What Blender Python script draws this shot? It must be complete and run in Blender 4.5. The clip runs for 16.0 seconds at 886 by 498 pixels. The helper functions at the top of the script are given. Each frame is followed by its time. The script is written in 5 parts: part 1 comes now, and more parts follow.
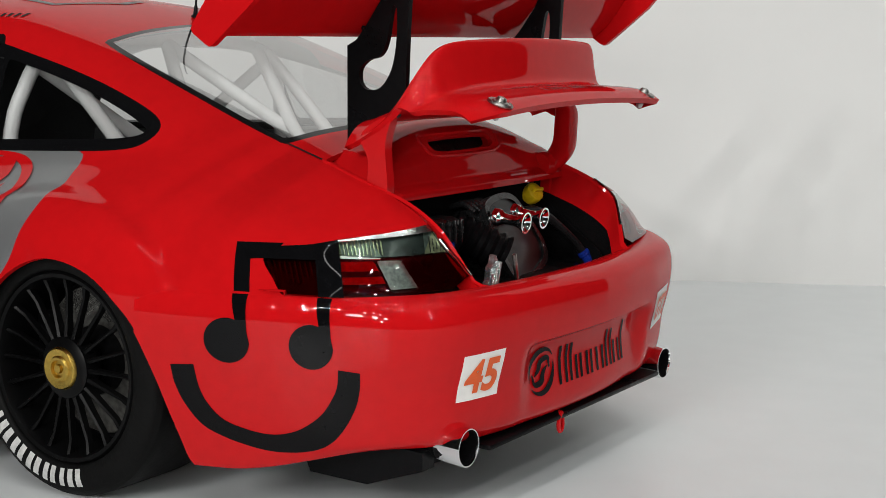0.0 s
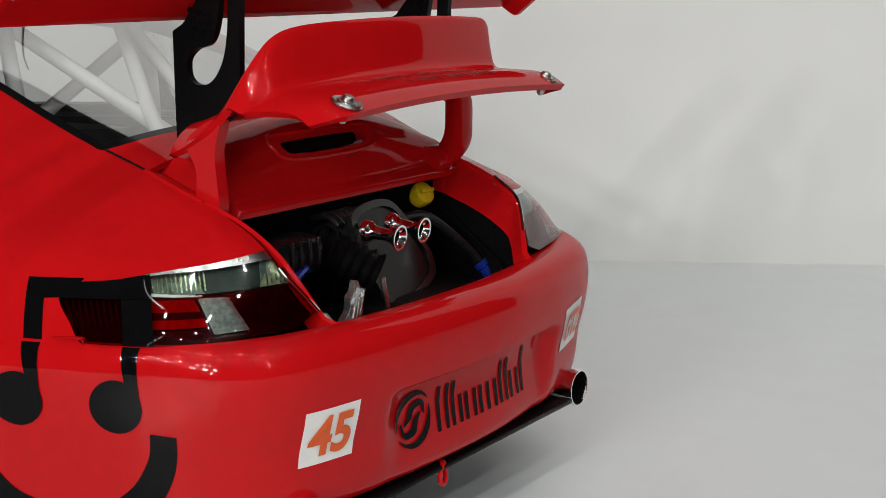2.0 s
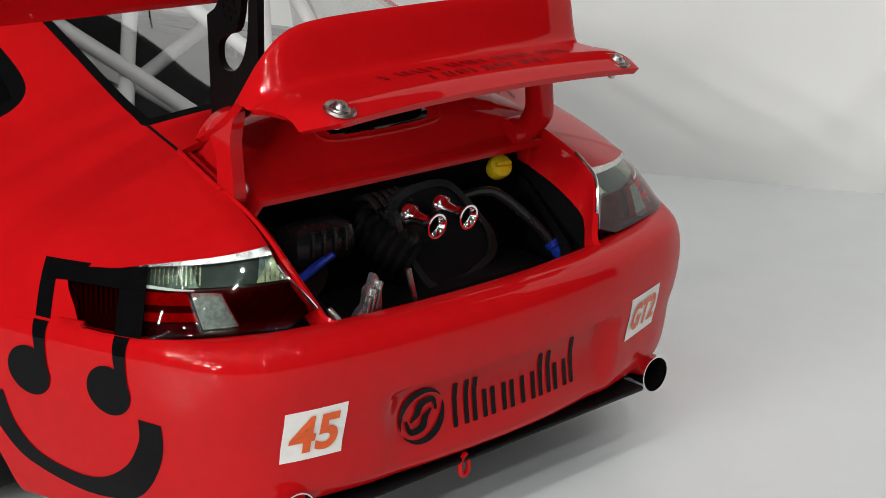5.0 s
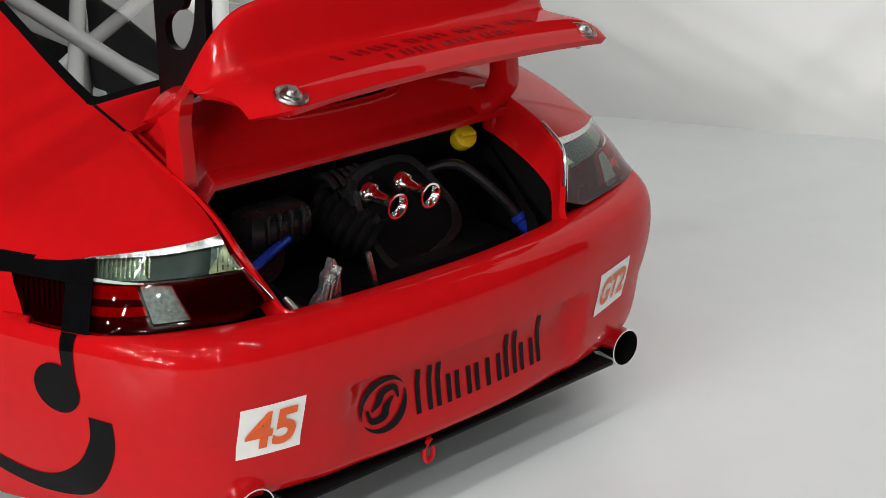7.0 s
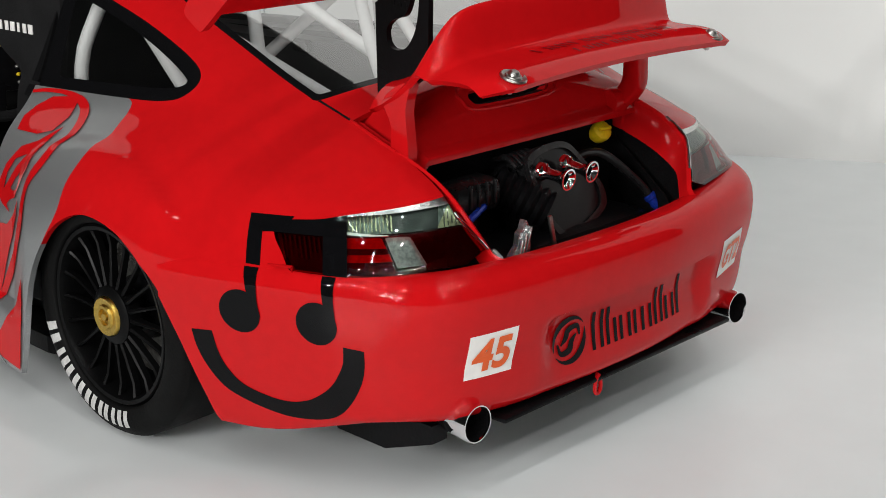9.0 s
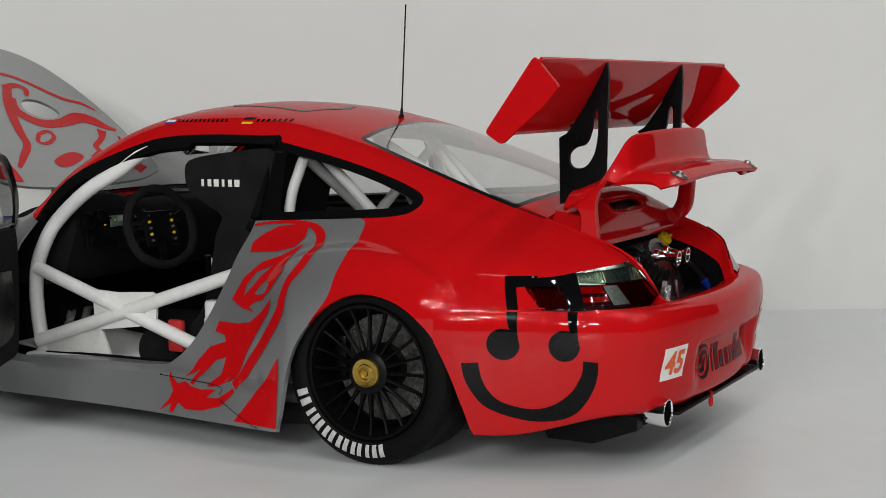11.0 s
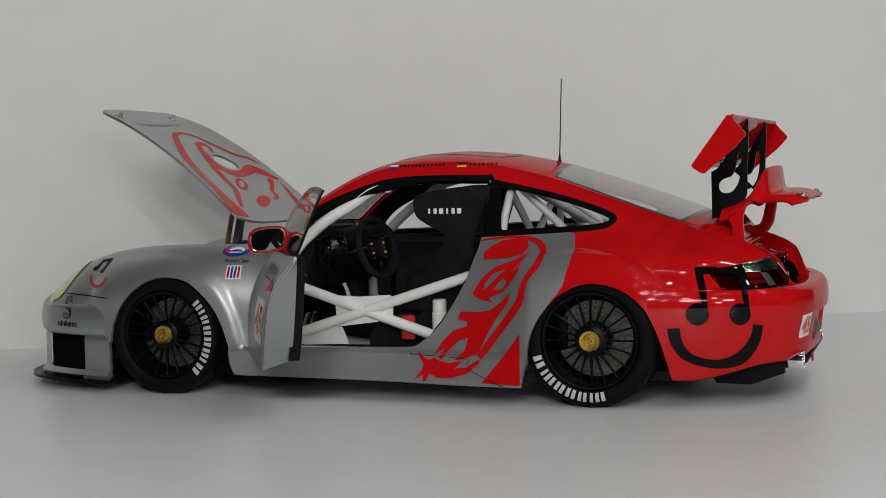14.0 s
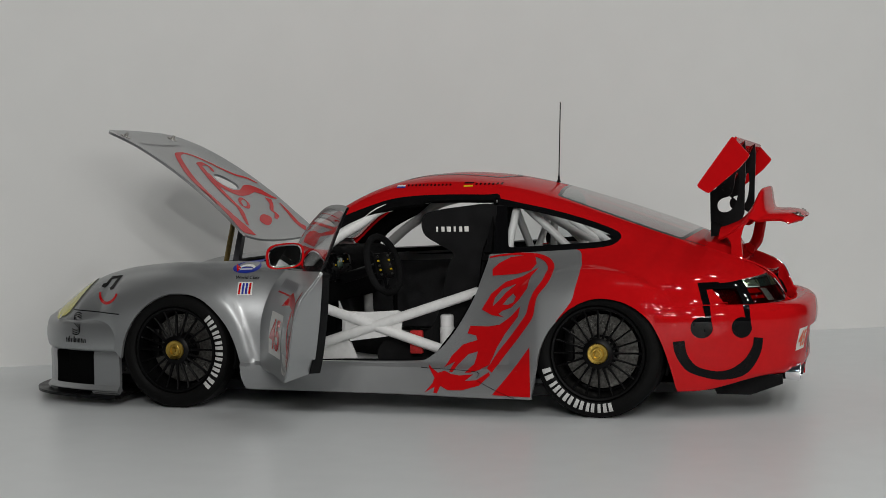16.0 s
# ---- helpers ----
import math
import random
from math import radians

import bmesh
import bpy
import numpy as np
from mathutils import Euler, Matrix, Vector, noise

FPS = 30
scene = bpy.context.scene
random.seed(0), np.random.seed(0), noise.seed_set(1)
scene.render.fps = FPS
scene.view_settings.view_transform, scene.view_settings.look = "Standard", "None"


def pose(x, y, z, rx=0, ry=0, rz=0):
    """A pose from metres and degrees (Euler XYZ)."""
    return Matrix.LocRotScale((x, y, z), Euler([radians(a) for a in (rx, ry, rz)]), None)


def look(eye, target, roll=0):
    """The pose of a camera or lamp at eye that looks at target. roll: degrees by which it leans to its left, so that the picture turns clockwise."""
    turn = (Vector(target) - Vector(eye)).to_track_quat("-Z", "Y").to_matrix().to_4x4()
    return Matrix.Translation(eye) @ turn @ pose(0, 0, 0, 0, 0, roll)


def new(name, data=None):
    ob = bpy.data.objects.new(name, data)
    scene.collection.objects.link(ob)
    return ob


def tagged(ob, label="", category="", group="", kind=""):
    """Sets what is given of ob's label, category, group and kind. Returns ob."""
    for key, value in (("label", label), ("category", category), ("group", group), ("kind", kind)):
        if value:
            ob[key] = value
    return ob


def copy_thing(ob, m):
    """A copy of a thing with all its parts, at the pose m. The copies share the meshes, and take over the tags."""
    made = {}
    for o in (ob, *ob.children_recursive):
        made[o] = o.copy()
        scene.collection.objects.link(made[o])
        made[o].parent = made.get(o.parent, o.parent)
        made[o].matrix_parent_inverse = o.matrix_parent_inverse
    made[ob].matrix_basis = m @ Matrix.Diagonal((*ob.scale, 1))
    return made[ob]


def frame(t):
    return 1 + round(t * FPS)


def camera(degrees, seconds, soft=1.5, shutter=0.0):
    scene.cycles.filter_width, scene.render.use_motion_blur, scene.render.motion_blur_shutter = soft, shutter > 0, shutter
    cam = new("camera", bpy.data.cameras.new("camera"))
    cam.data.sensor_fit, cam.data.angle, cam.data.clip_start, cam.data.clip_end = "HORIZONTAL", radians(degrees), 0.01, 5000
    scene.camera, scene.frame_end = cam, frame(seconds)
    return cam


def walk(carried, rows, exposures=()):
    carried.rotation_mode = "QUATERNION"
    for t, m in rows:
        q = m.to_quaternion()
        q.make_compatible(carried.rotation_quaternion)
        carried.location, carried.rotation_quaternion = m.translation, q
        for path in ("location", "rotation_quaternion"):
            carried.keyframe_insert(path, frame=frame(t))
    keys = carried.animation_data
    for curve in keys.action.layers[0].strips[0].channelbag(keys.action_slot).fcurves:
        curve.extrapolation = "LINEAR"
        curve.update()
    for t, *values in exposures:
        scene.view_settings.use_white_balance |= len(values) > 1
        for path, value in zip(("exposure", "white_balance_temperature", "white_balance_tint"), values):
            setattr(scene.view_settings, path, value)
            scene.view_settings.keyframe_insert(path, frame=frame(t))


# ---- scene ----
cam = camera(33.6, 16.0, 0.5)
S = 1 / 18  # the car is an eighteenth-scale model; its numbers below are full-size metres
PATH = [
    (0, (2.721, -3.396, 1.176), (1.654, -1.731, 0.881), 0.8),
    (0.5, (2.798, -3.213, 1.197), (1.737, -1.54, 0.92), 1.0),
    (1, (2.764, -2.965, 1.216), (1.722, -1.285, 0.912), 0.7),
    (1.5, (2.711, -2.836, 1.227), (1.677, -1.164, 0.858), 0.4),
    (2, (2.644, -2.691, 1.259), (1.582, -1.039, 0.885), -0.0),
    (2.5, (2.732, -2.574, 1.237), (1.547, -1.001, 0.889), -0.8),
    (3, (2.939, -2.482, 1.233), (1.626, -1.0, 0.944), -1.0),
    (3.5, (3.111, -2.356, 1.233), (1.69, -0.977, 0.958), -0.7),
    (4, (3.119, -2.225, 1.228), (1.637, -0.914, 0.937), -0.1),
    (4.5, (3.11, -2.145, 1.355), (1.676, -0.828, 0.895), 0.4),
    (5, (3.101, -2.118, 1.592), (1.695, -0.83, 0.988), 0.4),
    (5.2, (3.082, -2.086, 1.635), (1.69, -0.8, 0.997), 0.4),
    (7.3, (3.022, -1.985, 1.71), (1.663, -0.714, 0.975), -0.3),
    (7.5, (3.048, -1.983, 1.731), (1.684, -0.726, 0.983), -0.7),
    (8, (3.124, -2.114, 1.709), (1.756, -0.854, 0.974), -1.0),
    (8.5, (3.144, -2.439, 1.656), (1.764, -1.154, 0.989), -1.2),
    (9, (3.1, -2.886, 1.614), (1.779, -1.506, 1.021), -0.5),
    (9.5, (3.045, -3.358, 1.555), (1.8, -1.859, 1.104), -0.0),
    (9.7, (2.958, -3.556, 1.514), (1.749, -2.011, 1.128), 0.1),
    (11.8, (2.63, -6.215, 1.208), (1.764, -4.418, 1.057), -0.8),
    (12, (2.661, -6.436, 1.193), (1.798, -4.636, 1.059), -0.7),
    (12.5, (2.651, -7.032, 1.182), (1.786, -5.234, 1.05), -1.1),
    (13, (2.313, -7.357, 1.189), (1.515, -5.528, 1.06), -1.5),
    (13.5, (1.961, -7.632, 1.206), (1.287, -5.754, 1.075), -1.5),
    (14, (1.636, -7.849, 1.22), (0.989, -5.96, 1.101), -1.4),
    (14.5, (1.446, -8.004, 1.227), (0.861, -6.095, 1.115), -1.3),
    (15, (1.303, -8.134, 1.224), (0.73, -6.221, 1.116), -1.2),
    (15.5, (1.262, -8.187, 1.213), (0.714, -6.266, 1.114), -1.2),
    (16, (1.272, -8.232, 1.2), (0.728, -6.309, 1.113), -1.2),
]
walk(cam, [(t, look(Vector(eye) * S, Vector(target) * S, roll)) for t, eye, target, roll in PATH], [(0, .06), (0.5, -0.04), (1, -0.14), (1.5, -0.20), (2, -0.08), (2.5, 0.06), (3, 0.14), (3.5, 0.20), (4, 0.28), (4.5, .19), (5, .14), (7.5, .24), (8, .20), (9, .19), (9.7, .14), (11.8, -0.42), (13, -0.50), (14, -0.50), (16, -0.58)])

# ---- light ----
world = bpy.data.worlds.new("room_air")
scene.world = world
world.use_nodes = True
world.node_tree.nodes["Background"].inputs[0].default_value = (0.80, 0.83, 0.85, 1)
world.node_tree.nodes["Background"].inputs[1].default_value = 0.10


def area(name, eye, target, sx, sy, watts, color):
    d = bpy.data.lights.new(name, "AREA")
    d.shape, d.size, d.size_y = "RECTANGLE", sx * S, sy * S
    d.energy, d.color = watts * S * S, color
    ob = new(name, d)
    ob.matrix_world = look(Vector(eye) * S, Vector(target) * S)
    return ob


for du, dv, wide, high, watts in ((-1.4, .1, .84, 1.3, 90), (0, -.25, .72, 1.3, 105), (1.45, -.35, .66, 1.2, 83), (-.85, 1.8, .24, 1.3, 32), (0, 2.15, .26, 1.7, 36), (.7, 1.85, .24, 1.3, 32), (.8, -1.8, .42, .95, 40)):
    area("lamp_cluster", (6.8 + du, -13.1 + du * .5, 3.3 + dv), (-1, 0, .6), wide, high, watts, (1.0, 0.985, 0.95)).data.shape = "ELLIPSE"
for k in range(4):
    area("hanging_lamp", (13.1 + .2 * (k % 2), -5.4, 3.7 + 1.55 * k), (-1, 0, .6), .27, .9, 22, (1.0, 1.0, 0.98))
for i in range(3):
    for j in range(4):
        area("ceiling_lamp", (4.4 + 4.2 * i, -11.4 + 4.3 * j, 12.3), (0, -3.5, 0), .42, .42, 84, (1.0, 1.0, 0.98)).data.shape = "DISK"
area("ceiling_tube", (1.6, -6.6, 12.2), (1.6, -6.3, 0), 4.2, .18, 32, (1.0, 1.0, 0.98))
for i in range(7):
    area("string_light", (2.6 + 1.0 * i, -12.6 + .66 * i, 9.0), (0, 0, .6), .24, .24, 6, (1.0, 1.0, 1.0))
for du, dv in ((-1.7, -.5), (-.9, .8), (-.2, -.2), (.8, .7), (1.1, -.8), (1.9, .2), (-.6, -1.1), (.1, 1.4)):
    area("cluster_lamp", (2.1 + du, -12.6, 5.4 + dv), (-1, 0, .6), .22, .22, 92, (1.0, 0.99, 0.97)).data.shape = "DISK"

# ---- materials ----


def mat(name, color, rough=.5, metal=0.0, coat=0.0, grain=0.0, size=40.0, bump=0.0, wear=0.0, flake=0.0, spec=.5, blur=.02):
    """A principled material with variation at two scales; size is in grains per full-size metre."""
    m = bpy.data.materials.new(name)
    m.use_nodes = True
    nt = m.node_tree
    b = nt.nodes["Principled BSDF"]
    b.inputs["Base Color"].default_value = (*color, 1)
    b.inputs["Roughness"].default_value, b.inputs["Metallic"].default_value = rough, metal
    b.inputs["Specular IOR Level"].default_value = spec
    b.inputs["Coat Weight"].default_value, b.inputs["Coat Roughness"].default_value = coat, blur
    tc = nt.nodes.new("ShaderNodeTexCoord")

    def tex(scale, detail=4.0):
        n = nt.nodes.new("ShaderNodeTexNoise")
        n.inputs["Scale"].default_value, n.inputs["Detail"].default_value = scale / S, detail
        nt.links.new(tc.outputs["Object"], n.inputs["Vector"])
        return n.outputs[0]

    def ramp(socket, lo, hi, a=.35, c=.65):
        n = nt.nodes.new("ShaderNodeMapRange")
        n.inputs[1].default_value, n.inputs[2].default_value, n.inputs[3].default_value, n.inputs[4].default_value = a, c, lo, hi
        nt.links.new(socket, n.inputs[0])
        return n.outputs[0]

    if grain or flake:
        fine = ramp(tex(size, 6.0), 1 - max(grain, flake), 1 + max(grain, flake))
        wide = ramp(tex(size / 25, 3.0), 1 - grain * .6, 1 + grain * .6)
        mul = nt.nodes.new("ShaderNodeMath")
        mul.operation = "MULTIPLY"
        nt.links.new(fine, mul.inputs[0]), nt.links.new(wide, mul.inputs[1])
        mix = nt.nodes.new("ShaderNodeVectorMath")
        mix.operation = "SCALE"
        mix.inputs[0].default_value = color
        nt.links.new(mul.outputs[0], mix.inputs["Scale"])
        nt.links.new(mix.outputs[0], b.inputs["Base Color"])
    if wear:
        nt.links.new(ramp(tex(size / 12, 5.0), max(rough - wear, .02), min(rough + wear, 1)), b.inputs["Roughness"])
    if bump:
        n = nt.nodes.new("ShaderNodeBump")
        n.inputs["Strength"].default_value, n.inputs["Distance"].default_value = .6, bump * S
        nt.links.new(tex(size * 1.5, 5.0), n.inputs["Height"])
        nt.links.new(n.outputs[0], b.inputs["Normal"])
    return m


RED = mat("red_lacquer", (.505, .0055, .0075), .45, 0, .52, grain=.03, size=30, wear=.04, spec=.0)
SILVER = mat("silver_lacquer", (.37, .38, .385), .42, .74, .30, grain=.012, size=420, flake=.20, wear=.008, blur=.09)
BLACK = mat("black_plastic", (.0035, .0035, .004), .36, spec=.11, grain=.15, size=60, bump=.001, wear=.1)
GLOSSBLACK = mat("black_gloss", (.004, .004, .0045), .16, coat=.2, spec=.15, grain=.05, wear=.03)
DECALBLACK = mat("black_decal", (.0035, .0035, .004), .40, coat=.30, spec=.0, grain=.1, wear=.06)
BAYBLACK = mat("moulded_black", (.0085, .0085, .009), .26, spec=.30, grain=.2, size=80, wear=.08)
FLOCK = mat("black_flock", (.003, .003, .0033), .95, grain=.35, size=220, bump=.004, spec=.08)
CABIN = mat("cabin_flock", (.011, .011, .0115), .95, grain=.35, size=220, bump=.004, spec=.1)
RUBBER = mat("tyre_rubber", (.0035, .0035, .0035), .60, grain=.18, size=90, bump=.0015, wear=.1, spec=.10)
SATIN = mat("satin_black", (.0026, .0026, .0028), .36, grain=.1, wear=.08, spec=.11)
CHROME = mat("chrome", (.86, .86, .87), .07, 1.0, wear=.03)
STEEL = mat("brushed_steel", (.42, .41, .39), .32, 1.0, grain=.15, size=150, bump=.001, wear=.1)
GOLD = mat("gold_metal", (.62, .42, .09), .28, 1.0, grain=.1, size=120, wear=.08)
WHITE = mat("white_paint", (.78, .78, .77), .38, coat=.2, grain=.03, wear=.08)
PALE = mat("white_decal", (.80, .79, .76), .35, grain=.03, wear=.06)
ORANGE = mat("orange_decal", (.72, .10, .012), .35, grain=.05)
YELLOW = mat("yellow_plastic", (.75, .52, .010), .4, grain=.08, size=80, bump=.001)
BLUE = mat("blue_anodised", (.012, .04, .36), .3, .4, grain=.1, wear=.1)
CARBON = mat("carbon_black", (.0025, .0025, .003), .30, coat=.22, spec=.1, grain=.4, size=110, blur=.12)


def pane_material(name, tint, gloss=1.0, bend=3.0):
    """Thin glass: tinted see-through with a mirror's gloss that grows at a slant."""
    m = bpy.data.materials.new(name)
    m.use_nodes = True
    nt = m.node_tree
    nt.nodes.remove(nt.nodes["Principled BSDF"])
    clear, shine, mix, face, power, scale = (nt.nodes.new("ShaderNode" + k) for k in ("BsdfTransparent", "BsdfGlossy", "MixShader", "LayerWeight", "Math", "Math"))
    clear.inputs[0].default_value = (*tint, 1)
    shine.inputs["Roughness"].default_value = .03
    face.inputs["Blend"].default_value = .5
    power.operation, scale.operation = "POWER", "MULTIPLY_ADD"
    power.inputs[1].default_value, scale.inputs[1].default_value, scale.inputs[2].default_value = bend, .92 * gloss, .04
    nt.links.new(face.outputs["Facing"], power.inputs[0])
    nt.links.new(power.outputs[0], scale.inputs[0])
    nt.links.new(scale.outputs[0], mix.inputs[0])
    nt.links.new(clear.outputs[0], mix.inputs[1])
    nt.links.new(shine.outputs[0], mix.inputs[2])
    nt.links.new(mix.outputs[0], nt.nodes["Material Output"].inputs[0])
    return m


GLASS = pane_material("window_glass", (.86, .88, .88), 1.0, 1.5)
LENSRED = pane_material("red_lens", (.50, .035, .045), 1.0, 4.6)
LENSCLEAR = pane_material("clear_lens", (.80, .88, .84), 1.0, 4.6)
LAMPRED = mat("lamp_red", (.022, .0006, .001), .30, grain=.3, size=60, wear=.1)
LAMPGLOW = mat("lamp_red_rib", (.60, .010, .016), .25, grain=.2, size=80)
LAMPRIB = mat("lamp_red_fin", (.05, .001, .002), .28, grain=.2, size=80)
LAMPGREY = mat("lamp_green_grey", (.14, .17, .155), .25, .7, grain=.35, size=50, wear=.1)
RIBBED = mat("lamp_reflector", (.55, .55, .53), .22, 1.0, grain=.2, size=120, wear=.1)
LAMPDARK = mat("lamp_dark", (.02, .026, .024), .25, .3, grain=.3, size=60)
LAMPGOLD = mat("lamp_gold", (.42, .42, .26), .25, .9, grain=.3, size=90, wear=.1)
CAST = mat("cast_metal", (.50, .51, .51), .30, .9, grain=.25, size=120, bump=.002, wear=.1)
REVERSE = mat("pale_reflector", (.24, .24, .235), .42, .5, grain=.25, size=120, wear=.1)
DISC = mat("cast_disc", (.13, .126, .117), .38, .8, grain=.35, size=70, bump=.002, wear=.15)
TYREMARK = mat("tyre_lettering", (.48, .48, .47), .6, grain=.12, size=80)
NAVY = mat("blue_decal", (.012, .03, .30), .35, grain=.05)
GREYDECAL = mat("dark_grey_decal", (.10, .10, .11), .4, grain=.08)
TAN = mat("brass_rod", (.30, .22, .08), .4, .6, grain=.15)
WALLPAINT = mat("white_board", (.77, .77, .757), .75, grain=.008, size=3, bump=.0004, wear=.04)
ROOM = mat("room_plaster", (.15, .15, .147), .85, grain=.06, size=3)
TABLE = mat("grey_table", (.74, .765, .77), .34, grain=.012, size=6, wear=.03, spec=.42)

# ---- building tools ----
import collections
from mathutils.bvhtree import BVHTree


def ease(v):
    v = min(max(v, 0), 1)
    return v * v * (3 - 2 * v)


class Geo:
    """Points in full-size metres and faces of them."""

    def __init__(self, v=None, f=None):
        self.v, self.f = list(v or []), list(f or [])

    def add(self, other):
        n = len(self.v)
        self.v += other.v
        self.f += [tuple(i + n for i in q) for q in other.f]
        return self

    def moved(self, m):
        return Geo([tuple(m @ Vector(p)) for p in self.v], self.f)

    def mirrored(self):
        """The other half; round the engine bay it reaches further in."""
        return Geo([(x, -y - .07 * ease((x - .40) / .15) * ease(-y / .35) * (1 - ease((-y - .50) / .24)), z) for x, y, z in self.v], [q[::-1] for q in self.f])


def part(name, geo, material, parent=None, label="", smooth=35):
    me = bpy.data.meshes.new(name)
    me.from_pydata([(x * S, y * S, z * S) for x, y, z in geo.v], [], geo.f)
    me.materials.append(material)
    me.validate()
    if smooth:
        me.shade_smooth()
        me.set_sharp_from_angle(angle=radians(smooth))
    ob = new(name, me)
    ob.parent = parent
    if label:
        ob["label"] = label
    return ob


def thing(name, label, category, group="", kind="", at=(0, 0, 0)):
    ob = new(name)
    ob.location = Vector(at) * S
    ob.empty_display_size = .01
    return tagged(ob, label, category, group, kind)


def solid(ob, thick, offset=-1.0):
    """Gives a panel its thickness, inwards."""
    me = ob.data
    edge = np.zeros(len(me.loops), np.int32)
    me.loops.foreach_get("edge_index", edge)
    sharp = me.attributes.get("sharp_edge") or me.attributes.new("sharp_edge", "BOOLEAN", "EDGE")
    flags = np.zeros(len(me.edges), bool)
    sharp.data.foreach_get("value", flags)
    sharp.data.foreach_set("value", flags | (np.bincount(edge, minlength=len(me.edges)) == 1))
    m = ob.modifiers.new("thickness", "SOLIDIFY")
    m.thickness, m.offset, m.use_even_offset = thick * S, offset, False
    return ob


def smooth_curve(knots):
    """A monotone cubic through knots (x, a, b, ...), held at its ends; returns a function of x giving all columns."""
    k = np.array(sorted(knots), float)
    x, y = k[:, 0], k[:, 1:]
    h = np.diff(x)[:, None]
    d = np.diff(y, axis=0) / h
    m = np.zeros_like(y)
    m[1:-1] = np.where(d[:-1] * d[1:] > 0, 2 * d[:-1] * d[1:] / np.where(np.abs(d[:-1] + d[1:]) < 1e-9, 1, d[:-1] + d[1:]), 0)
    m[0], m[-1] = d[0], d[-1]

    def value(at):
        at = min(max(at, x[0]), x[-1])
        i = min(max(int(np.searchsorted(x, at)) - 1, 0), len(x) - 2)
        t, w = (at - x[i]) / h[i, 0], h[i, 0]
        out = (2 * t**3 - 3 * t**2 + 1) * y[i] + (t**3 - 2 * t**2 + t) * w * m[i] + (3 * t**2 - 2 * t**3) * y[i + 1] + (t**3 - t**2) * w * m[i + 1]
        return (at, *out)

    return value


def spline(points, n):
    """Catmull-Rom through points, n steps a span."""
    p = [Vector(q) for q in points]
    p = [p[0] * 2 - p[1]] + p + [p[-1] * 2 - p[-2]]
    out = []
    for i in range(1, len(p) - 2):
        for j in range(n):
            t = j / n
            out.append(.5 * (2 * p[i] + (p[i + 1] - p[i - 1]) * t + (2 * p[i - 1] - 5 * p[i] + 4 * p[i + 1] - p[i + 2]) * t * t + (3 * p[i] - p[i - 1] - 3 * p[i + 1] + p[i + 2]) * t**3))
    return out + [p[-2]]


def grid(rows, closed=False):
    """Faces over equal rows of points."""
    n, w = len(rows), len(rows[0])
    v = [tuple(p) for r in rows for p in r]
    f = [(i * w + j, i * w + (j + 1) % w, (i + 1) * w + (j + 1) % w, (i + 1) * w + j) for i in range(n - 1) for j in range(w if closed else w - 1)]
    return Geo(v, f)


def capped(rows):
    g = grid(rows, True)
    w = len(rows[0])
    g.f += [tuple(range(w))[::-1], tuple(range(len(g.v) - w, len(g.v)))]
    return g


def box(cx, cy, cz, sx, sy, sz, r=.006, turn=None):
    bm = bmesh.new()
    bmesh.ops.create_cube(bm, size=1)
    bmesh.ops.scale(bm, vec=(sx, sy, sz), verts=bm.verts)
    if r:
        bmesh.ops.bevel(bm, geom=bm.edges[:], offset=min(r, sx / 2.1, sy / 2.1, sz / 2.1), segments=2, affect="EDGES", profile=.5)
    g = from_bm(bm)
    m = Matrix.Translation((cx, cy, cz))
    return g.moved(m @ turn if turn else m)


def from_bm(bm):
    bm.verts.index_update()
    g = Geo([tuple(v.co) for v in bm.verts], [tuple(v.index for v in f.verts) for f in bm.faces])
    bm.free()
    return g


def axis_to(a, b):
    """A pose whose z runs from a towards b."""
    a, b = Vector(a), Vector(b)
    return Matrix.Translation(a) @ (b - a).to_track_quat("Z", "Y").to_matrix().to_4x4()


def lathe(profile, a, b, n=32):
    """Turns (radius, height) points round the axis from a to b."""
    rows = [[(max(r, 1e-5) * math.cos(2 * math.pi * i / n), max(r, 1e-5) * math.sin(2 * math.pi * i / n), h) for i in range(n)] for r, h in profile]
    return grid(rows, True).moved(axis_to(a, b))


def tube(points, r, n=10, steps=6):
    """A round bar along a smooth line."""
    p = spline(points, steps) if len(points) > 2 and steps else [Vector(q) for q in points]
    rows, up = [], None
    for i, q in enumerate(p):
        d = (p[min(i + 1, len(p) - 1)] - p[max(i - 1, 0)]).normalized()
        if up is None:
            up = d.orthogonal().normalized()
        up = (up - d * up.dot(d)).normalized()
        side = d.cross(up)
        rows.append([q + (up * math.cos(2 * math.pi * k / n) + side * math.sin(2 * math.pi * k / n)) * r for k in range(n)])
    return capped(rows)


def flat(outline, holes=()):
    """A flat sheet with holes, in (a, b, 0)."""
    bm = bmesh.new()
    for ring in (outline, *holes):
        vs = [bm.verts.new((a, b, 0)) for a, b in ring]
        for i in range(len(vs)):
            bm.edges.new((vs[i - 1], vs[i]))
    bmesh.ops.triangle_fill(bm, edges=bm.edges[:], use_beauty=True, normal=(0, 0, 1))
    return bm


def plate(outline, holes, thick, place):
    """A sheet of some thickness; place maps (a, b, depth) to the car."""
    bm = flat(outline, holes)
    got = bmesh.ops.extrude_face_region(bm, geom=bm.faces[:])
    bmesh.ops.translate(bm, vec=(0, 0, thick), verts=[e for e in got["geom"] if isinstance(e, bmesh.types.BMVert)])
    bmesh.ops.recalc_face_normals(bm, faces=bm.faces[:])
    g = from_bm(bm)
    g.v = [tuple(place(*p)) for p in g.v]
    return g


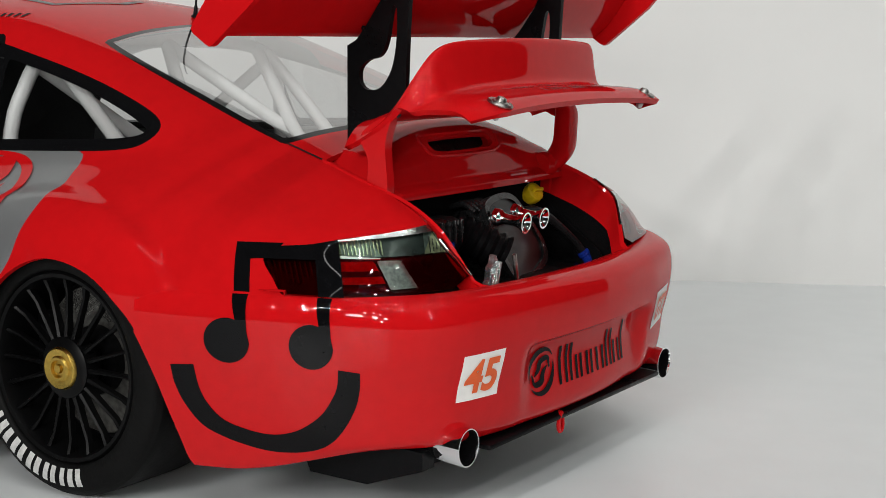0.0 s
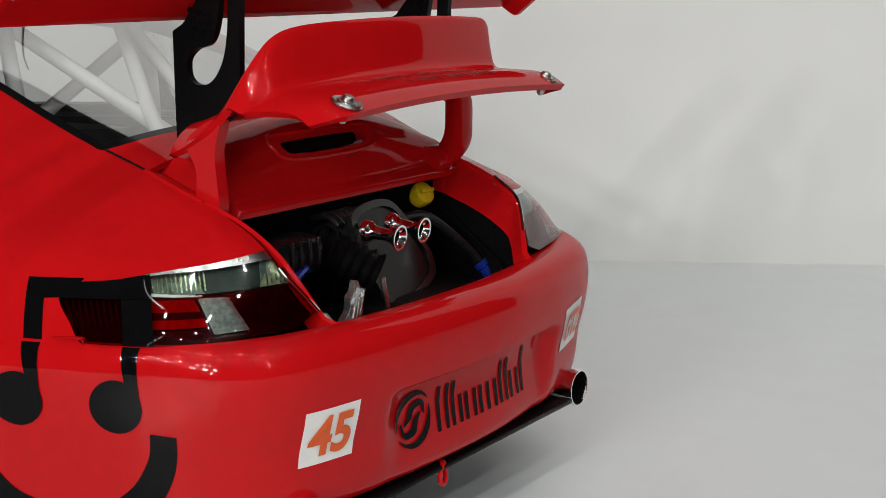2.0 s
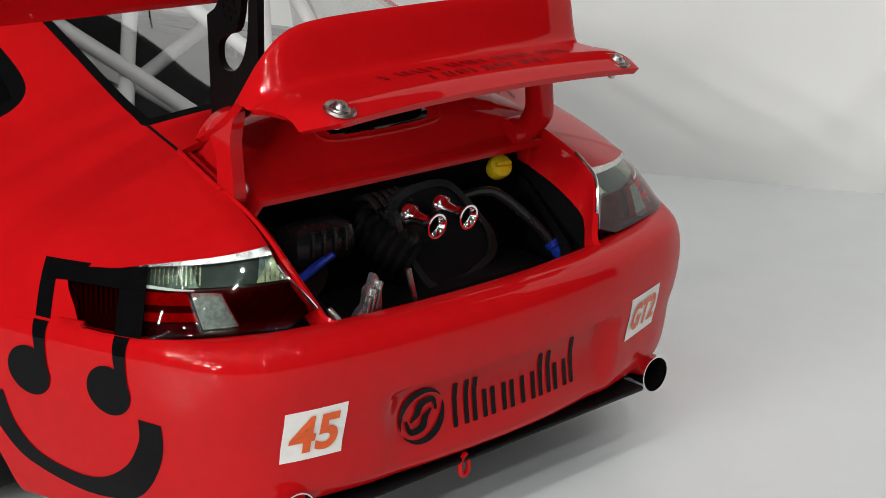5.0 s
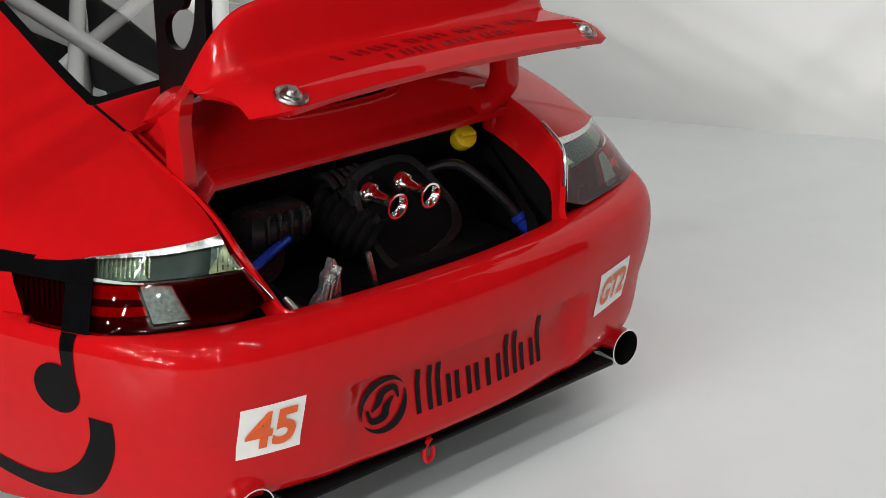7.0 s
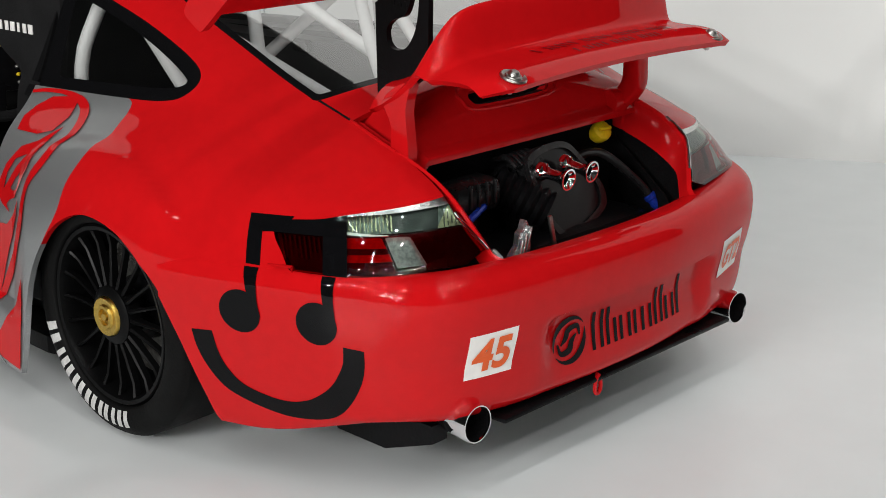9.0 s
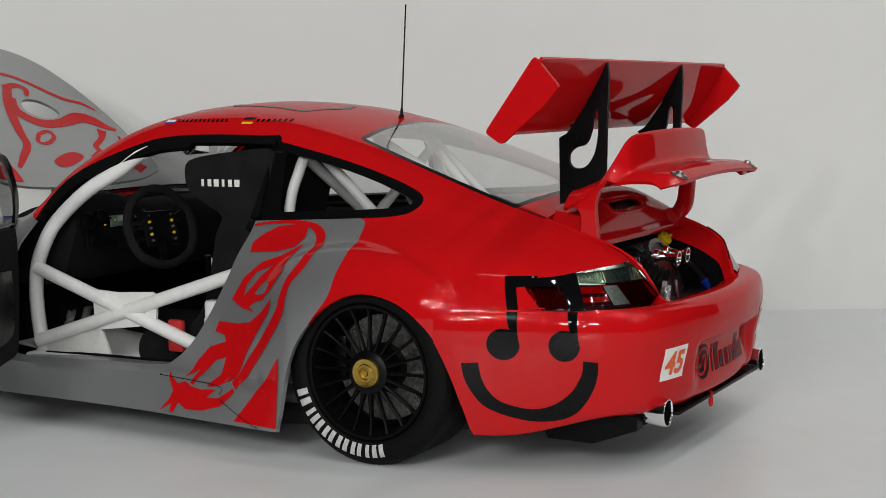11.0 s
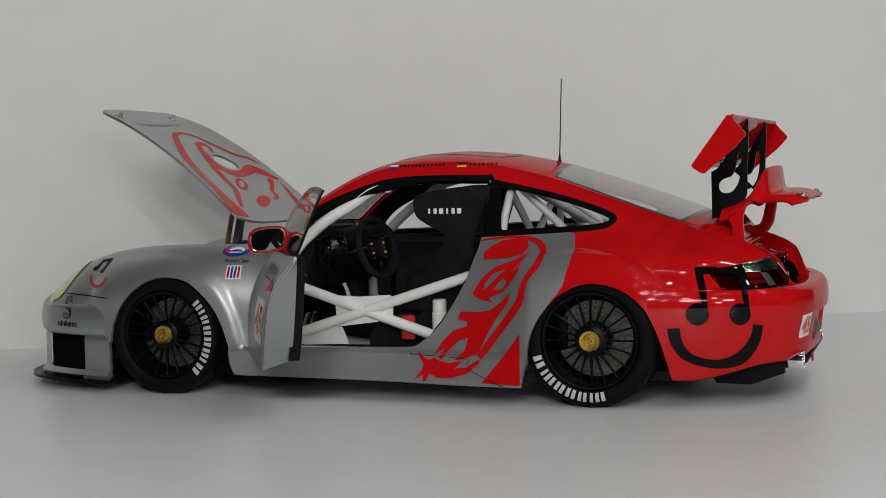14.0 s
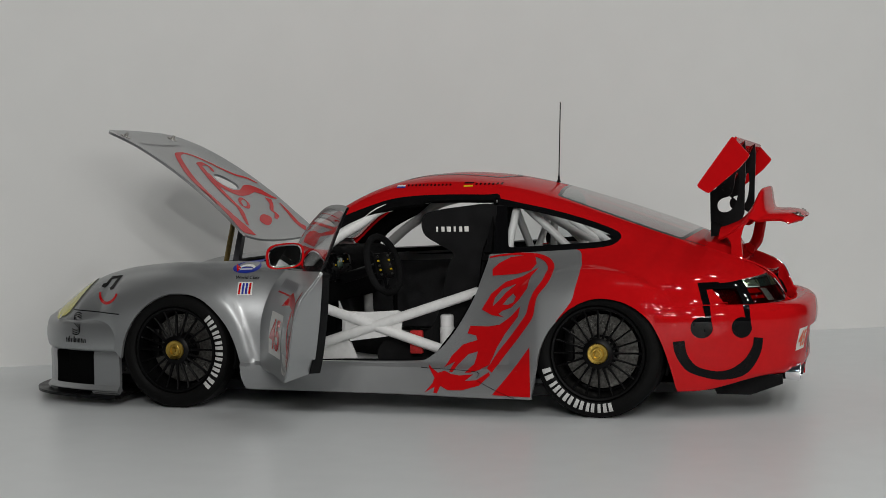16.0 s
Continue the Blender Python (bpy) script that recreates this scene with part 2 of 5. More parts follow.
def inside(poly):
    """Signed distance to a closed outline, negative inside, for arrays."""
    p = np.array(poly, float)
    q = np.roll(p, -1, axis=0)

    def f(a, b):
        a, b = np.asarray(a, float), np.asarray(b, float)
        best, odd = np.full(a.shape, 1e9), np.zeros(a.shape, bool)
        for (x0, y0), (x1, y1) in zip(p, q):
            ex, ey = x1 - x0, y1 - y0
            t = np.clip(((a - x0) * ex + (b - y0) * ey) / (ex * ex + ey * ey + 1e-12), 0, 1)
            best = np.minimum(best, np.hypot(a - x0 - t * ex, b - y0 - t * ey))
            cross = (y0 > b) != (y1 > b)
            odd ^= cross & (a < ex * (b - y0) / (ey if abs(ey) > 1e-12 else 1e-12) + x0)
        return np.where(odd, -best, best)

    return f


def rounded(poly, n=6):
    """A closed smooth outline through points."""
    p = [Vector((*q, 0)) for q in poly]
    k = len(p)
    out = []
    for i in range(k):
        a, b, c, d = p[i - 1], p[i], p[(i + 1) % k], p[(i + 2) % k]
        for j in range(n):
            t = j / n
            q = .5 * (2 * b + (c - a) * t + (2 * a - 5 * b + 4 * c - d) * t * t + (3 * b - a - 3 * c + d) * t**3)
            out.append((q.x, q.y))
    return out


def cut(geo, values):
    """Splits a mesh where values, one a point, change sign: the part below zero and the part above."""
    values = np.where(np.abs(values) < 1e-7, 1e-7, values)
    low, high, made = Geo(), Geo(), {}
    index = ({}, {})

    def put(g, ids, key, p):
        if key not in ids:
            ids[key] = len(g.v)
            g.v.append(p)
        return ids[key]

    for q in geo.f:
        s = [values[i] < 0 for i in q]
        for g, ids, want in ((low, index[0], True), (high, index[1], False)):
            if not any(x == want for x in s):
                continue
            ring = []
            for n, i in enumerate(q):
                j = q[(n + 1) % len(q)]
                if s[n] == want:
                    ring.append(put(g, ids, i, geo.v[i]))
                if (values[i] < 0) != (values[j] < 0):
                    key = (min(i, j), max(i, j))
                    if key not in made:
                        a, b = key
                        t = values[a] / (values[a] - values[b])
                        made[key] = tuple(pa + (pb - pa) * t for pa, pb in zip(geo.v[a], geo.v[b]))
                    ring.append(put(g, ids, key, made[key]))
            if len(set(ring)) > 2:
                g.f.append(tuple(ring))
    return low, high


def weld(geo):
    """Joins points that lie on one another."""
    ids, v, to = {}, [], []
    for q in geo.v:
        k = tuple(round(c, 5) + 0.0 for c in q)
        if k not in ids:
            ids[k] = len(v)
            v.append(q)
        to.append(ids[k])
    f = []
    for q in geo.f:
        r = []
        for i in q:
            if to[i] not in r:
                r.append(to[i])
        if len(r) > 2:
            f.append(tuple(r))
    return Geo(v, f)


def both(geo):
    return weld(Geo(geo.v, geo.f).add(geo.mirrored()))


def relaxed(geo, rounds):
    """Evens out a patch while its edge stays put."""
    geo = weld(geo)
    pairs = collections.Counter((min(a, b), max(a, b)) for f in geo.f for a, b in zip(f, f[1:] + f[:1]))
    e = np.array(list(pairs))
    fixed = np.zeros(len(geo.v), bool)
    for (a, b), n in pairs.items():
        if n == 1:
            fixed[[a, b]] = True
    p = np.array(geo.v)
    count = np.bincount(e.ravel(), minlength=len(p))[:, None]
    for _ in range(rounds):
        q = np.zeros_like(p)
        np.add.at(q, e[:, 0], p[e[:, 1]])
        np.add.at(q, e[:, 1], p[e[:, 0]])
        p = np.where(fixed[:, None], p, q / np.maximum(count, 1))
    return Geo([tuple(v) for v in p], geo.f)


def tree(geo):
    return BVHTree.FromPolygons([Vector(p) for p in geo.v], geo.f)


def cols(geo):
    a = np.array(geo.v)
    return a[:, 0], a[:, 1], a[:, 2]

# ---- setting: table and wall ----
LEAN = radians(28.4)  # the wall stands at this angle to the car
WALL = Vector((.07, 3.15, 0))
along = Vector((math.cos(LEAN), math.sin(LEAN), 0))
away = Vector((-math.sin(LEAN), math.cos(LEAN), 0))


def slab(name, corners, depth, material, label):
    lower = [Vector(c) - depth for c in corners]
    g = Geo([tuple(c) for c in corners] + [tuple(c) for c in lower], [(0, 1, 2, 3), (7, 6, 5, 4)] + [(i, i + 4, (i + 1) % 4 + 4, (i + 1) % 4) for i in range(4)])
    return tagged(part(name, g, material, None, smooth=0), label, name.split("_")[0], kind="structure")


a0, a1 = WALL - along * 40, WALL + along * 40
DROP = Vector((0, 0, 13))
b0, b1 = WALL - along * 26, WALL + along * 22
tagged(slab("table_top", [b0 - away * 10.5, b1 - away * 10.5, b1 + away * .8, b0 + away * .8], Vector((0, 0, .5)), TABLE, "pale grey satin table top under the model car"), category="table")
slab("floor", [a0 - away * 45 - DROP, a1 - away * 45 - DROP, a1 + away * 12.2 - DROP, a0 + away * 12.2 - DROP], Vector((0, 0, .5)), ROOM, "dark grey room floor below the table")
c0, c1, TALL = WALL - along * 9, WALL + along * 4.2, Vector((0, 0, 5.2))
tagged(slab("backdrop", [c0, c1, c1 + TALL, c0 + TALL], -away * .3, WALLPAINT, "plain white board standing on the table behind the car"), category="board")
n0, n1 = a0 + away * 12, a1 + away * 12
slab("wall_north", [n0 - DROP, n1 - DROP, n1 + Vector((0, 0, 22)), n0 + Vector((0, 0, 22))], -away * .5, ROOM, "grey plaster room wall")

for nm, c, d in (("wall_south", [a0 - away * 45, a1 - away * 45], away * .5), ("wall_east", [a1 - away * 45, a1 + away * 12.1], along * .5), ("wall_west", [a0 + away * 12.1, a0 - away * 45], -along * .5)):
    c = [c[0] - DROP, c[1] - DROP, c[1] + Vector((0, 0, 22)), c[0] + Vector((0, 0, 22))]
    slab(nm, c, -d if nm == "wall_east" else (d if nm == "wall_south" else -d), ROOM, "grey plaster room wall")
slab("ceiling", [a0 - away * 45 + Vector((0, 0, 22)), a1 - away * 45 + Vector((0, 0, 22)), n1 + Vector((0, 0, 22)), n0 + Vector((0, 0, 22))], Vector((0, 0, -.5)), ROOM, "grey plaster ceiling")

# ---- the car body: guide lines (x, half width, height) from the middle of the top down to the sill ----
GUIDES = [
    [(-3.41, 0, .46), (-3.27, 0, .535), (-2.95, 0, .64), (-2.6, 0, .705), (-2.3, 0, .755), (-2.0, 0, .80), (-1.84, 0, .845), (-1.6, 0, 1.02), (-1.3, 0, 1.205), (-1.1, 0, 1.262), (-.9, 0, 1.275), (-.65, 0, 1.258), (-.365, 0, 1.203), (-.1, 0, 1.125), (.2, 0, 1.025), (.476, 0, .918), (.7, 0, .80), (.93, 0, .60)],
    [(-3.40, .3, .46), (-3.25, .3, .54), (-2.95, .3, .64), (-2.6, .3, .705), (-2.3, .3, .757), (-2.0, .3, .80), (-1.84, .38, .84), (-1.6, .40, 1.015), (-1.3, .42, 1.19), (-1.1, .42, 1.235), (-.9, .42, 1.245), (-.65, .42, 1.228), (-.365, .42, 1.17), (-.1, .41, 1.09), (.2, .40, .99), (.476, .38, .895), (.7, .36, .79), (.93, .3, .59)],
    [(-3.345, .5, .46), (-3.2, .5, .57), (-2.95, .5, .675), (-2.6, .5, .745), (-2.3, .5, .775), (-2.0, .53, .79), (-1.84, .62, .80), (-1.62, .612, .988), (-1.29, .570, 1.122), (-1.06, .555, 1.152), (-.67, .555, 1.142), (-.45, .565, 1.105), (-.2, .58, 1.045), (.1, .612, .935), (.4, .575, .86), (.7, .50, .785), (.85, .50, .708), (.915, .445, .582)],
    [(-3.28, .60, .46), (-3.16, .605, .57), (-2.97, .615, .70), (-2.68, .63, .778), (-2.35, .65, .80), (-2.05, .67, .80), (-1.84, .70, .775), (-1.5, .69, .79), (-1.1, .69, .805), (-.6, .69, .825), (-.2, .69, .845), (.05, .685, .86), (.25, .685, .84), (.5, .667, .785), (.7, .628, .735), (.85, .583, .682), (.915, .46, .578)],
    [(-3.17, .70, .46), (-3.07, .715, .56), (-2.9, .74, .67), (-2.65, .76, .735), (-2.35, .782, .76), (-2.1, .788, .752), (-1.9, .785, .715), (-1.7, .768, .675), (-1.1, .77, .66), (-.62, .79, .70), (-.4, .81, .735), (-.1, .84, .745), (.1, .85, .74), (.3, .83, .73), (.5, .792, .711), (.7, .732, .672), (.85, .664, .627), (.915, .48, .575)],
    [(-3.0, .79, .46), (-2.86, .83, .52), (-2.65, .885, .60), (-2.355, .90, .625), (-2.1, .893, .61), (-1.95, .872, .565), (-1.75, .832, .51), (-1.1, .81, .48), (-.7, .83, .5), (-.5, .87, .55), (-.3, .905, .6), (0, .925, .63), (.25, .92, .6), (.4, .90, .585), (.6, .83, .578), (.75, .78, .577), (.85, .712, .572), (.915, .50, .572)],
    [(-2.86, .80, .45), (-2.65, .89, .42), (-2.355, .905, .4), (-1.95, .88, .36), (-1.75, .84, .31), (-1.1, .82, .29), (-.7, .85, .29), (-.5, .89, .30), (-.3, .93, .33), (0, .935, .4), (.35, .915, .5), (.6, .832, .573), (.75, .777, .572), (.85, .702, .569), (.915, .505, .569)],
    [(-2.84, .80, .44), (-2.65, .89, .25), (-2.355, .905, .2), (-1.95, .875, .12), (-1.75, .868, .115), (-1.1, .88, .11), (-.5, .93, .10), (-.3, .955, .10), (0, .94, .25), (.35, .915, .45), (.6, .834, .570), (.75, .778, .570), (.85, .703, .567), (.915, .507, .567)],
]
LINES = [smooth_curve(g) for g in GUIDES]


def section(x):
    p = [line(x) for line in LINES]
    first = (p[1][0], -p[1][1], p[1][2])
    pts = [Vector(q) for q in [first] + p]
    pts.append(pts[-1] * 2 - pts[-2])
    out = []
    for i in range(1, len(pts) - 2):
        a, b, c, d = pts[i - 1 : i + 3]
        for j in range(12):
            t = j / 12
            q = .5 * (2 * b + (c - a) * t + (2 * a - 5 * b + 4 * c - d) * t * t + (3 * b - a - 3 * c + d) * t**3)
            out.append((q.x, -max(q.y, 0), q.z))
    out.append((pts[-2].x, -pts[-2].y, pts[-2].z))
    return out


stations = list(np.arange(-3.41, .70, .0115)) + list(np.arange(.70, .9151, .008))


def faired(rows, spread):
    """Evens the panel's curvature lengthwise and across; the ends and the middle line stay."""
    p = np.array(rows)
    for axis, sigma in ((0, spread), (1, spread * .6)):
        k = int(3 * sigma)
        w = np.exp(-.5 * (np.arange(-k, k + 1) / sigma) ** 2)
        w /= w.sum()
        q = np.moveaxis(p, axis, 0)
        n = len(q)
        pad = np.concatenate([2 * q[:1] - q[k:0:-1], q, 2 * q[-1:] - q[-2:-k - 2:-1]])
        out = sum(w[i] * pad[i:i + n] for i in range(2 * k + 1))
        out[0], out[-1] = q[0], q[-1]
        out[..., 0] = q[..., 0] if axis == 0 else out[..., 0]
        p = np.moveaxis(out, 0, axis)
    return [[(x, min(y, 0), z) for x, y, z in r] for r in p]


SHELL = grid(faired([section(x) for x in stations], 5))

# the rear wing flare and the side skirt stand proud of the flank
FLARE = rounded([(-.575, .262), (-.545, .40), (-.46, .60), (-.37, .70), (-.25, .750), (-.08, .772), (.10, .752), (.25, .70), (.36, .61), (.43, .50), (.40, .1), (-.1, .0), (-.5, .0)], 5)
sx, sy, sz = cols(SHELL)
FLARE_F = rounded([(-2.80, .62), (-2.761, .68), (-2.68, .728), (-2.515, .748), (-2.333, .752), (-2.175, .705), (-2.033, .621), (-1.947, .479), (-1.896, .31), (-1.87, .20), (-1.86, -.05), (-2.4, -.10), (-2.8, -.05), (-2.84, .4)], 5)
bulge = np.clip((.006 - np.minimum(inside(FLARE)(sx, sz), inside(FLARE_F)(sx, sz))) / .022, 0, 1)
bulge = bulge * bulge * (3 - 2 * bulge) * np.where(sx > -1.2, .032, .021) * np.where(sx > -1.2, np.clip((sx + .46) / .16, 0, 1) * np.clip((.40 - sx) / .16, 0, 1), np.clip((sx + 2.84) / .12, 0, 1) * np.clip((sz - .256) / .012, 0, 1))
soft = bulge.reshape(len(stations), -1)
for _ in range(2):
    for axis in (0, 1):
        soft = .25 * np.roll(soft, 1, axis) + .5 * soft + .25 * np.roll(soft, -1, axis)
bulge = np.where(sx > -1.2, bulge, soft.ravel())
skirt = np.clip((.262 - sz) / .016, 0, 1) * np.clip((sx + 1.99) / .02, 0, 1) * np.clip((-.30 - sx) / .02, 0, 1) * .026
SHELL.v = [(x, y - max(a if y < -.5 else 0, b), z) for (x, y, z), a, b in zip(SHELL.v, bulge, np.where(sy < -.6, skirt, 0))]

# openings, side view (x, z) unless told
ARCH_R = rounded([(-.36, -.05), (-.335, .10), (-.285, .36), (-.2, .50), (-.1, .58), (.017, .615), (.157, .588), (.267, .505), (.334, .37), (.387, .16), (.41, -.05)], 5)
ARCH_F = rounded([(-2.70, 0), (-2.69, .14), (-2.66, .36), (-2.57, .51), (-2.45, .606), (-2.33, .637), (-2.18, .607), (-2.05, .486), (-1.98, .335), (-1.957, .18), (-1.95, 0)], 5)
SIDE_GLASS = rounded([(-1.70, .80), (-1.58, .955), (-1.29, 1.085), (-1.06, 1.13), (-.67, 1.132), (-.45, 1.095), (-.2, 1.035), (0, .97), (.085, .925), (.07, .885), (0, .862), (-.2, .848), (-.62, .828), (-1.1, .805), (-1.5, .79)], 5)
DOOR = rounded([(-1.74, .77), (-1.60, .965), (-1.29, 1.10), (-1.06, 1.145), (-.67, 1.145), (-.57, 1.12), (-.60, .86), (-.63, .70), (-.68, .57), (-.79, .40), (-.90, .30), (-1.0, .272), (-1.4, .268), (-1.70, .268), (-1.75, .33), (-1.76, .55)], 4)
WINDSCREEN = rounded([(-1.80, 0), (-1.80, .43), (-1.76, .53), (-1.52, .49), (-1.29, .455), (-1.25, .38), (-1.23, 0), (-1.25, -.38), (-1.29, -.455), (-1.52, -.49), (-1.76, -.53), (-1.80, -.43)], 5)
REAR_GLASS = rounded([(-.30, 0), (-.28, .40), (-.24, .475), (.1, .50), (.35, .512), (.405, .49), (.44, .3), (.45, 0), (.44, -.3), (.405, -.49), (.35, -.512), (.1, -.50), (-.24, -.475), (-.28, -.40)], 5)
HOOD = rounded([(-3.27, 0), (-3.22, .33), (-3.08, .445), (-2.6, .505), (-2.3, .525), (-2.13, .54), (-2.09, .48), (-2.05, .30), (-2.04, 0), (-2.05, -.30), (-2.09, -.48), (-2.13, -.54), (-2.3, -.525), (-2.6, -.505), (-3.08, -.445), (-3.22, -.33)], 5)
BAY = [(.525, 0), (.520, -.30), (.510, -.498), (.655, -.497), (.86, -.502), (.93, -.43), (1.2, -.4), (1.2, .4), (.93, .43), (.86, .502), (.655, .497), (.510, .498), (.520, .30)]
LAMP = rounded([(-.209, .608), (-.236, .645), (-.222, .668), (-.195, .677), (-.089, .683), (-.009, .692), (.153, .705), (.340, .720), (.372, .716), (.410, .686), (.456, .646), (.484, .606), (.498, .575), (.48, .548), (.336, .545), (.159, .545), (.017, .545), (-.10, .550), (-.180, .572)], 4)


def trim(geo, shape, plane):
    x, y, z = cols(geo)
    a, b = {"side": (x, z), "plan": (x, y), "corner": (x - np.abs(y), z)}[plane]
    v = inside(shape)(a, b)
    if plane == "plan":
        v = np.maximum(v, (.55 - z) * (1 if shape is not HOOD else .3))
    if plane == "corner":
        v = np.maximum(v, .45 - x)
    return cut(geo, v)


_, shell = trim(SHELL, ARCH_R, "side")
_, shell = trim(shell, ARCH_F, "side")
screen, shell = trim(shell, WINDSCREEN, "plan")
rear_glass, shell = trim(shell, REAR_GLASS, "plan")
_, shell = trim(shell, HOOD, "plan")
_, shell = trim(shell, BAY, "plan")
lamp_skin, shell = trim(shell, LAMP, "corner")
lamp_skin = cut(lamp_skin, .5745 - cols(lamp_skin)[2])[0]
lamp_skin = relaxed(lamp_skin, 60)
side_left, rest_left = trim(shell, SIDE_GLASS, "side")
door_skin, body_left = trim(rest_left, DOOR, "side")
body_right = rest_left.mirrored()

car = thing("scale_model_car", "red and silver model racing car, doors, hood and lid open", "model car")


GREYZONE = inside(rounded([(-3.6, .0), (-3.6, 1.0), (-2.3, 1.0), (-1.80, .87), (-1.74, .805), (-1.5, .79), (-.9, .815), (-.5, .834), (-.155, .856), (-.10, .80), (-.09, .745), (-.105, .665), (-.125, .595), (-.20, .50), (-.25, .4), (-.28, .05), (-1.5, 0)], 3))


def livery(geo):
    """Silver in front and over the door, red on the roof, pillars and tail."""
    x, y, z = cols(geo)
    return cut(geo, GREYZONE(x, z))


def frame_of(geo, shape, plane, band, also=None):
    """Splits a window patch into its black border and its pane."""
    x, y, z = cols(geo)
    a, b = (x, z) if plane == "side" else (x, y)
    v = -(inside(shape)(a, b) + band)
    if also:
        v = np.minimum(v, also(x, z))
    return cut(geo, v)


grey, red = livery(weld(Geo(body_left.v, body_left.f).add(body_right)))
body = part("body_shell", weld(Geo(red.v, red.f).add(grey)), RED, car, "glossy body shell, red behind and metallic silver in front")
body.data.materials.append(SILVER)
mid = np.array([tuple(f.center) for f in body.data.polygons]) / S
for f, g in zip(body.data.polygons, GREYZONE(mid[:, 0], mid[:, 2])):
    f.material_index = int(g < 0)
solid(body, .016)
# dark lining under the roof and pillars
lining = cut(body_left, .86 - cols(body_left)[2])[0]
lining = cut(lining, -1.74 - cols(lining)[0])[0]
lining = cut(lining, cols(lining)[0] + .30)[0]
lining = Geo([(x, y * .965, z - .022) for x, y, z in lining.v], lining.f)
far_lining = rest_left
for level in (lambda c: .79 - c[2], lambda c: -1.76 - c[0], lambda c: c[0] + .30):
    far_lining = cut(far_lining, level(cols(far_lining)))[0]
far_lining = Geo([(x, y * .965, z - .022) for x, y, z in far_lining.v], far_lining.f).mirrored()
for g in (lining, far_lining):
    part("headliner", g, FLOCK, car, "black cabin lining")

# windows: black borders and panes
quarter = cut(side_left, -.585 - cols(side_left)[0])[0]
door_glass = cut(side_left, cols(side_left)[0] + .62)[0]
border, pane = frame_of(quarter, SIDE_GLASS, "side", .030, lambda x, z: x + .585 - .075 - (.9 - z) * .12)
for geo, name, m, lab in ((border, "quarter_window_frame", GLOSSBLACK, "thick gloss black window surround"), (pane, "quarter_window", GLASS, "clear quarter window pane")):
    for g in (geo, geo.mirrored()):
        ob = part(name, g, m, car, lab)
        ob.visible_shadow = m is not GLASS
far_border = frame_of(door_glass, SIDE_GLASS, "side", .025)[0]
solid(part("door_window_frame", far_border.mirrored(), GLOSSBLACK, car), .018)
for base, shape, band, name in ((rear_glass, REAR_GLASS, .020, "rear_window"), (screen, WINDSCREEN, .035, "windscreen")):
    whole = both(base)
    b, p = frame_of(whole, shape, "plan", band)
    part(name + "_frame", b, GLOSSBLACK, car, "black window border")
    part(name, p, GLASS, car, "clear curved window").visible_shadow = False

# black seal round the open doorway
x, y, z = cols(rest_left)
way = cut(rest_left, inside(DOOR)(x, z))[0]
seal, _ = cut(way, -(inside(DOOR)(*cols(way)[::2]) + .035))
seal = cut(seal, .80 - cols(seal)[2])[0]
solid(part("door_seal", seal, FLOCK, car, "black rubber door seal"), .03)
seal_top = cut(side_left, -(inside(DOOR)(*cols(side_left)[::2]) + np.where(cols(side_left)[0] < -1.0, .050, .032)))[0]
seal_top = cut(seal_top, cols(seal_top)[0] + .60)[0]
seal_top = cut(seal_top, .84 - cols(seal_top)[2])[0]
solid(part("door_seal", seal_top, FLOCK, car, "black rubber door seal"), .03)

# silver jamb round the lower doorway
FLANK = tree(SHELL)
ring = [(a, b) for a, b in DOOR if b < .84 and a > -1.70]
jamb = []
for a, b in ring:
    hit = FLANK.ray_cast(Vector((a, -3, b)), Vector((0, 1, 0)))[0]
    if hit:
        jamb.append([(a - .010 * i * ease((b - .27) / .10), hit.y + .003 + .036 * i, b - .003 * i) for i in range(4)])
solid(part("door_jamb", grid(jamb), SILVER, car, "silver door jamb with a dark rubber edge"), .006)
edge = [(r[3][0], r[3][1], r[3][2]) for r in jamb]
part("jamb_rubber", tube(edge, .010, 8, 1), FLOCK, car, "black rubber strip")

# ---- rear bumper: a plan line wrapped round the tail ----
PLAN = spline([(.29, .93, 0), (.355, .915, 0), (.42, .895, 0), (.52, .862, 0), (.65, .817, 0), (.77, .767, 0), (.878, .700, 0), (.955, .606, 0), (.998, .46, 0), (1.020, .30, 0), (1.031, .15, 0), (1.035, 0, 0)], 9)


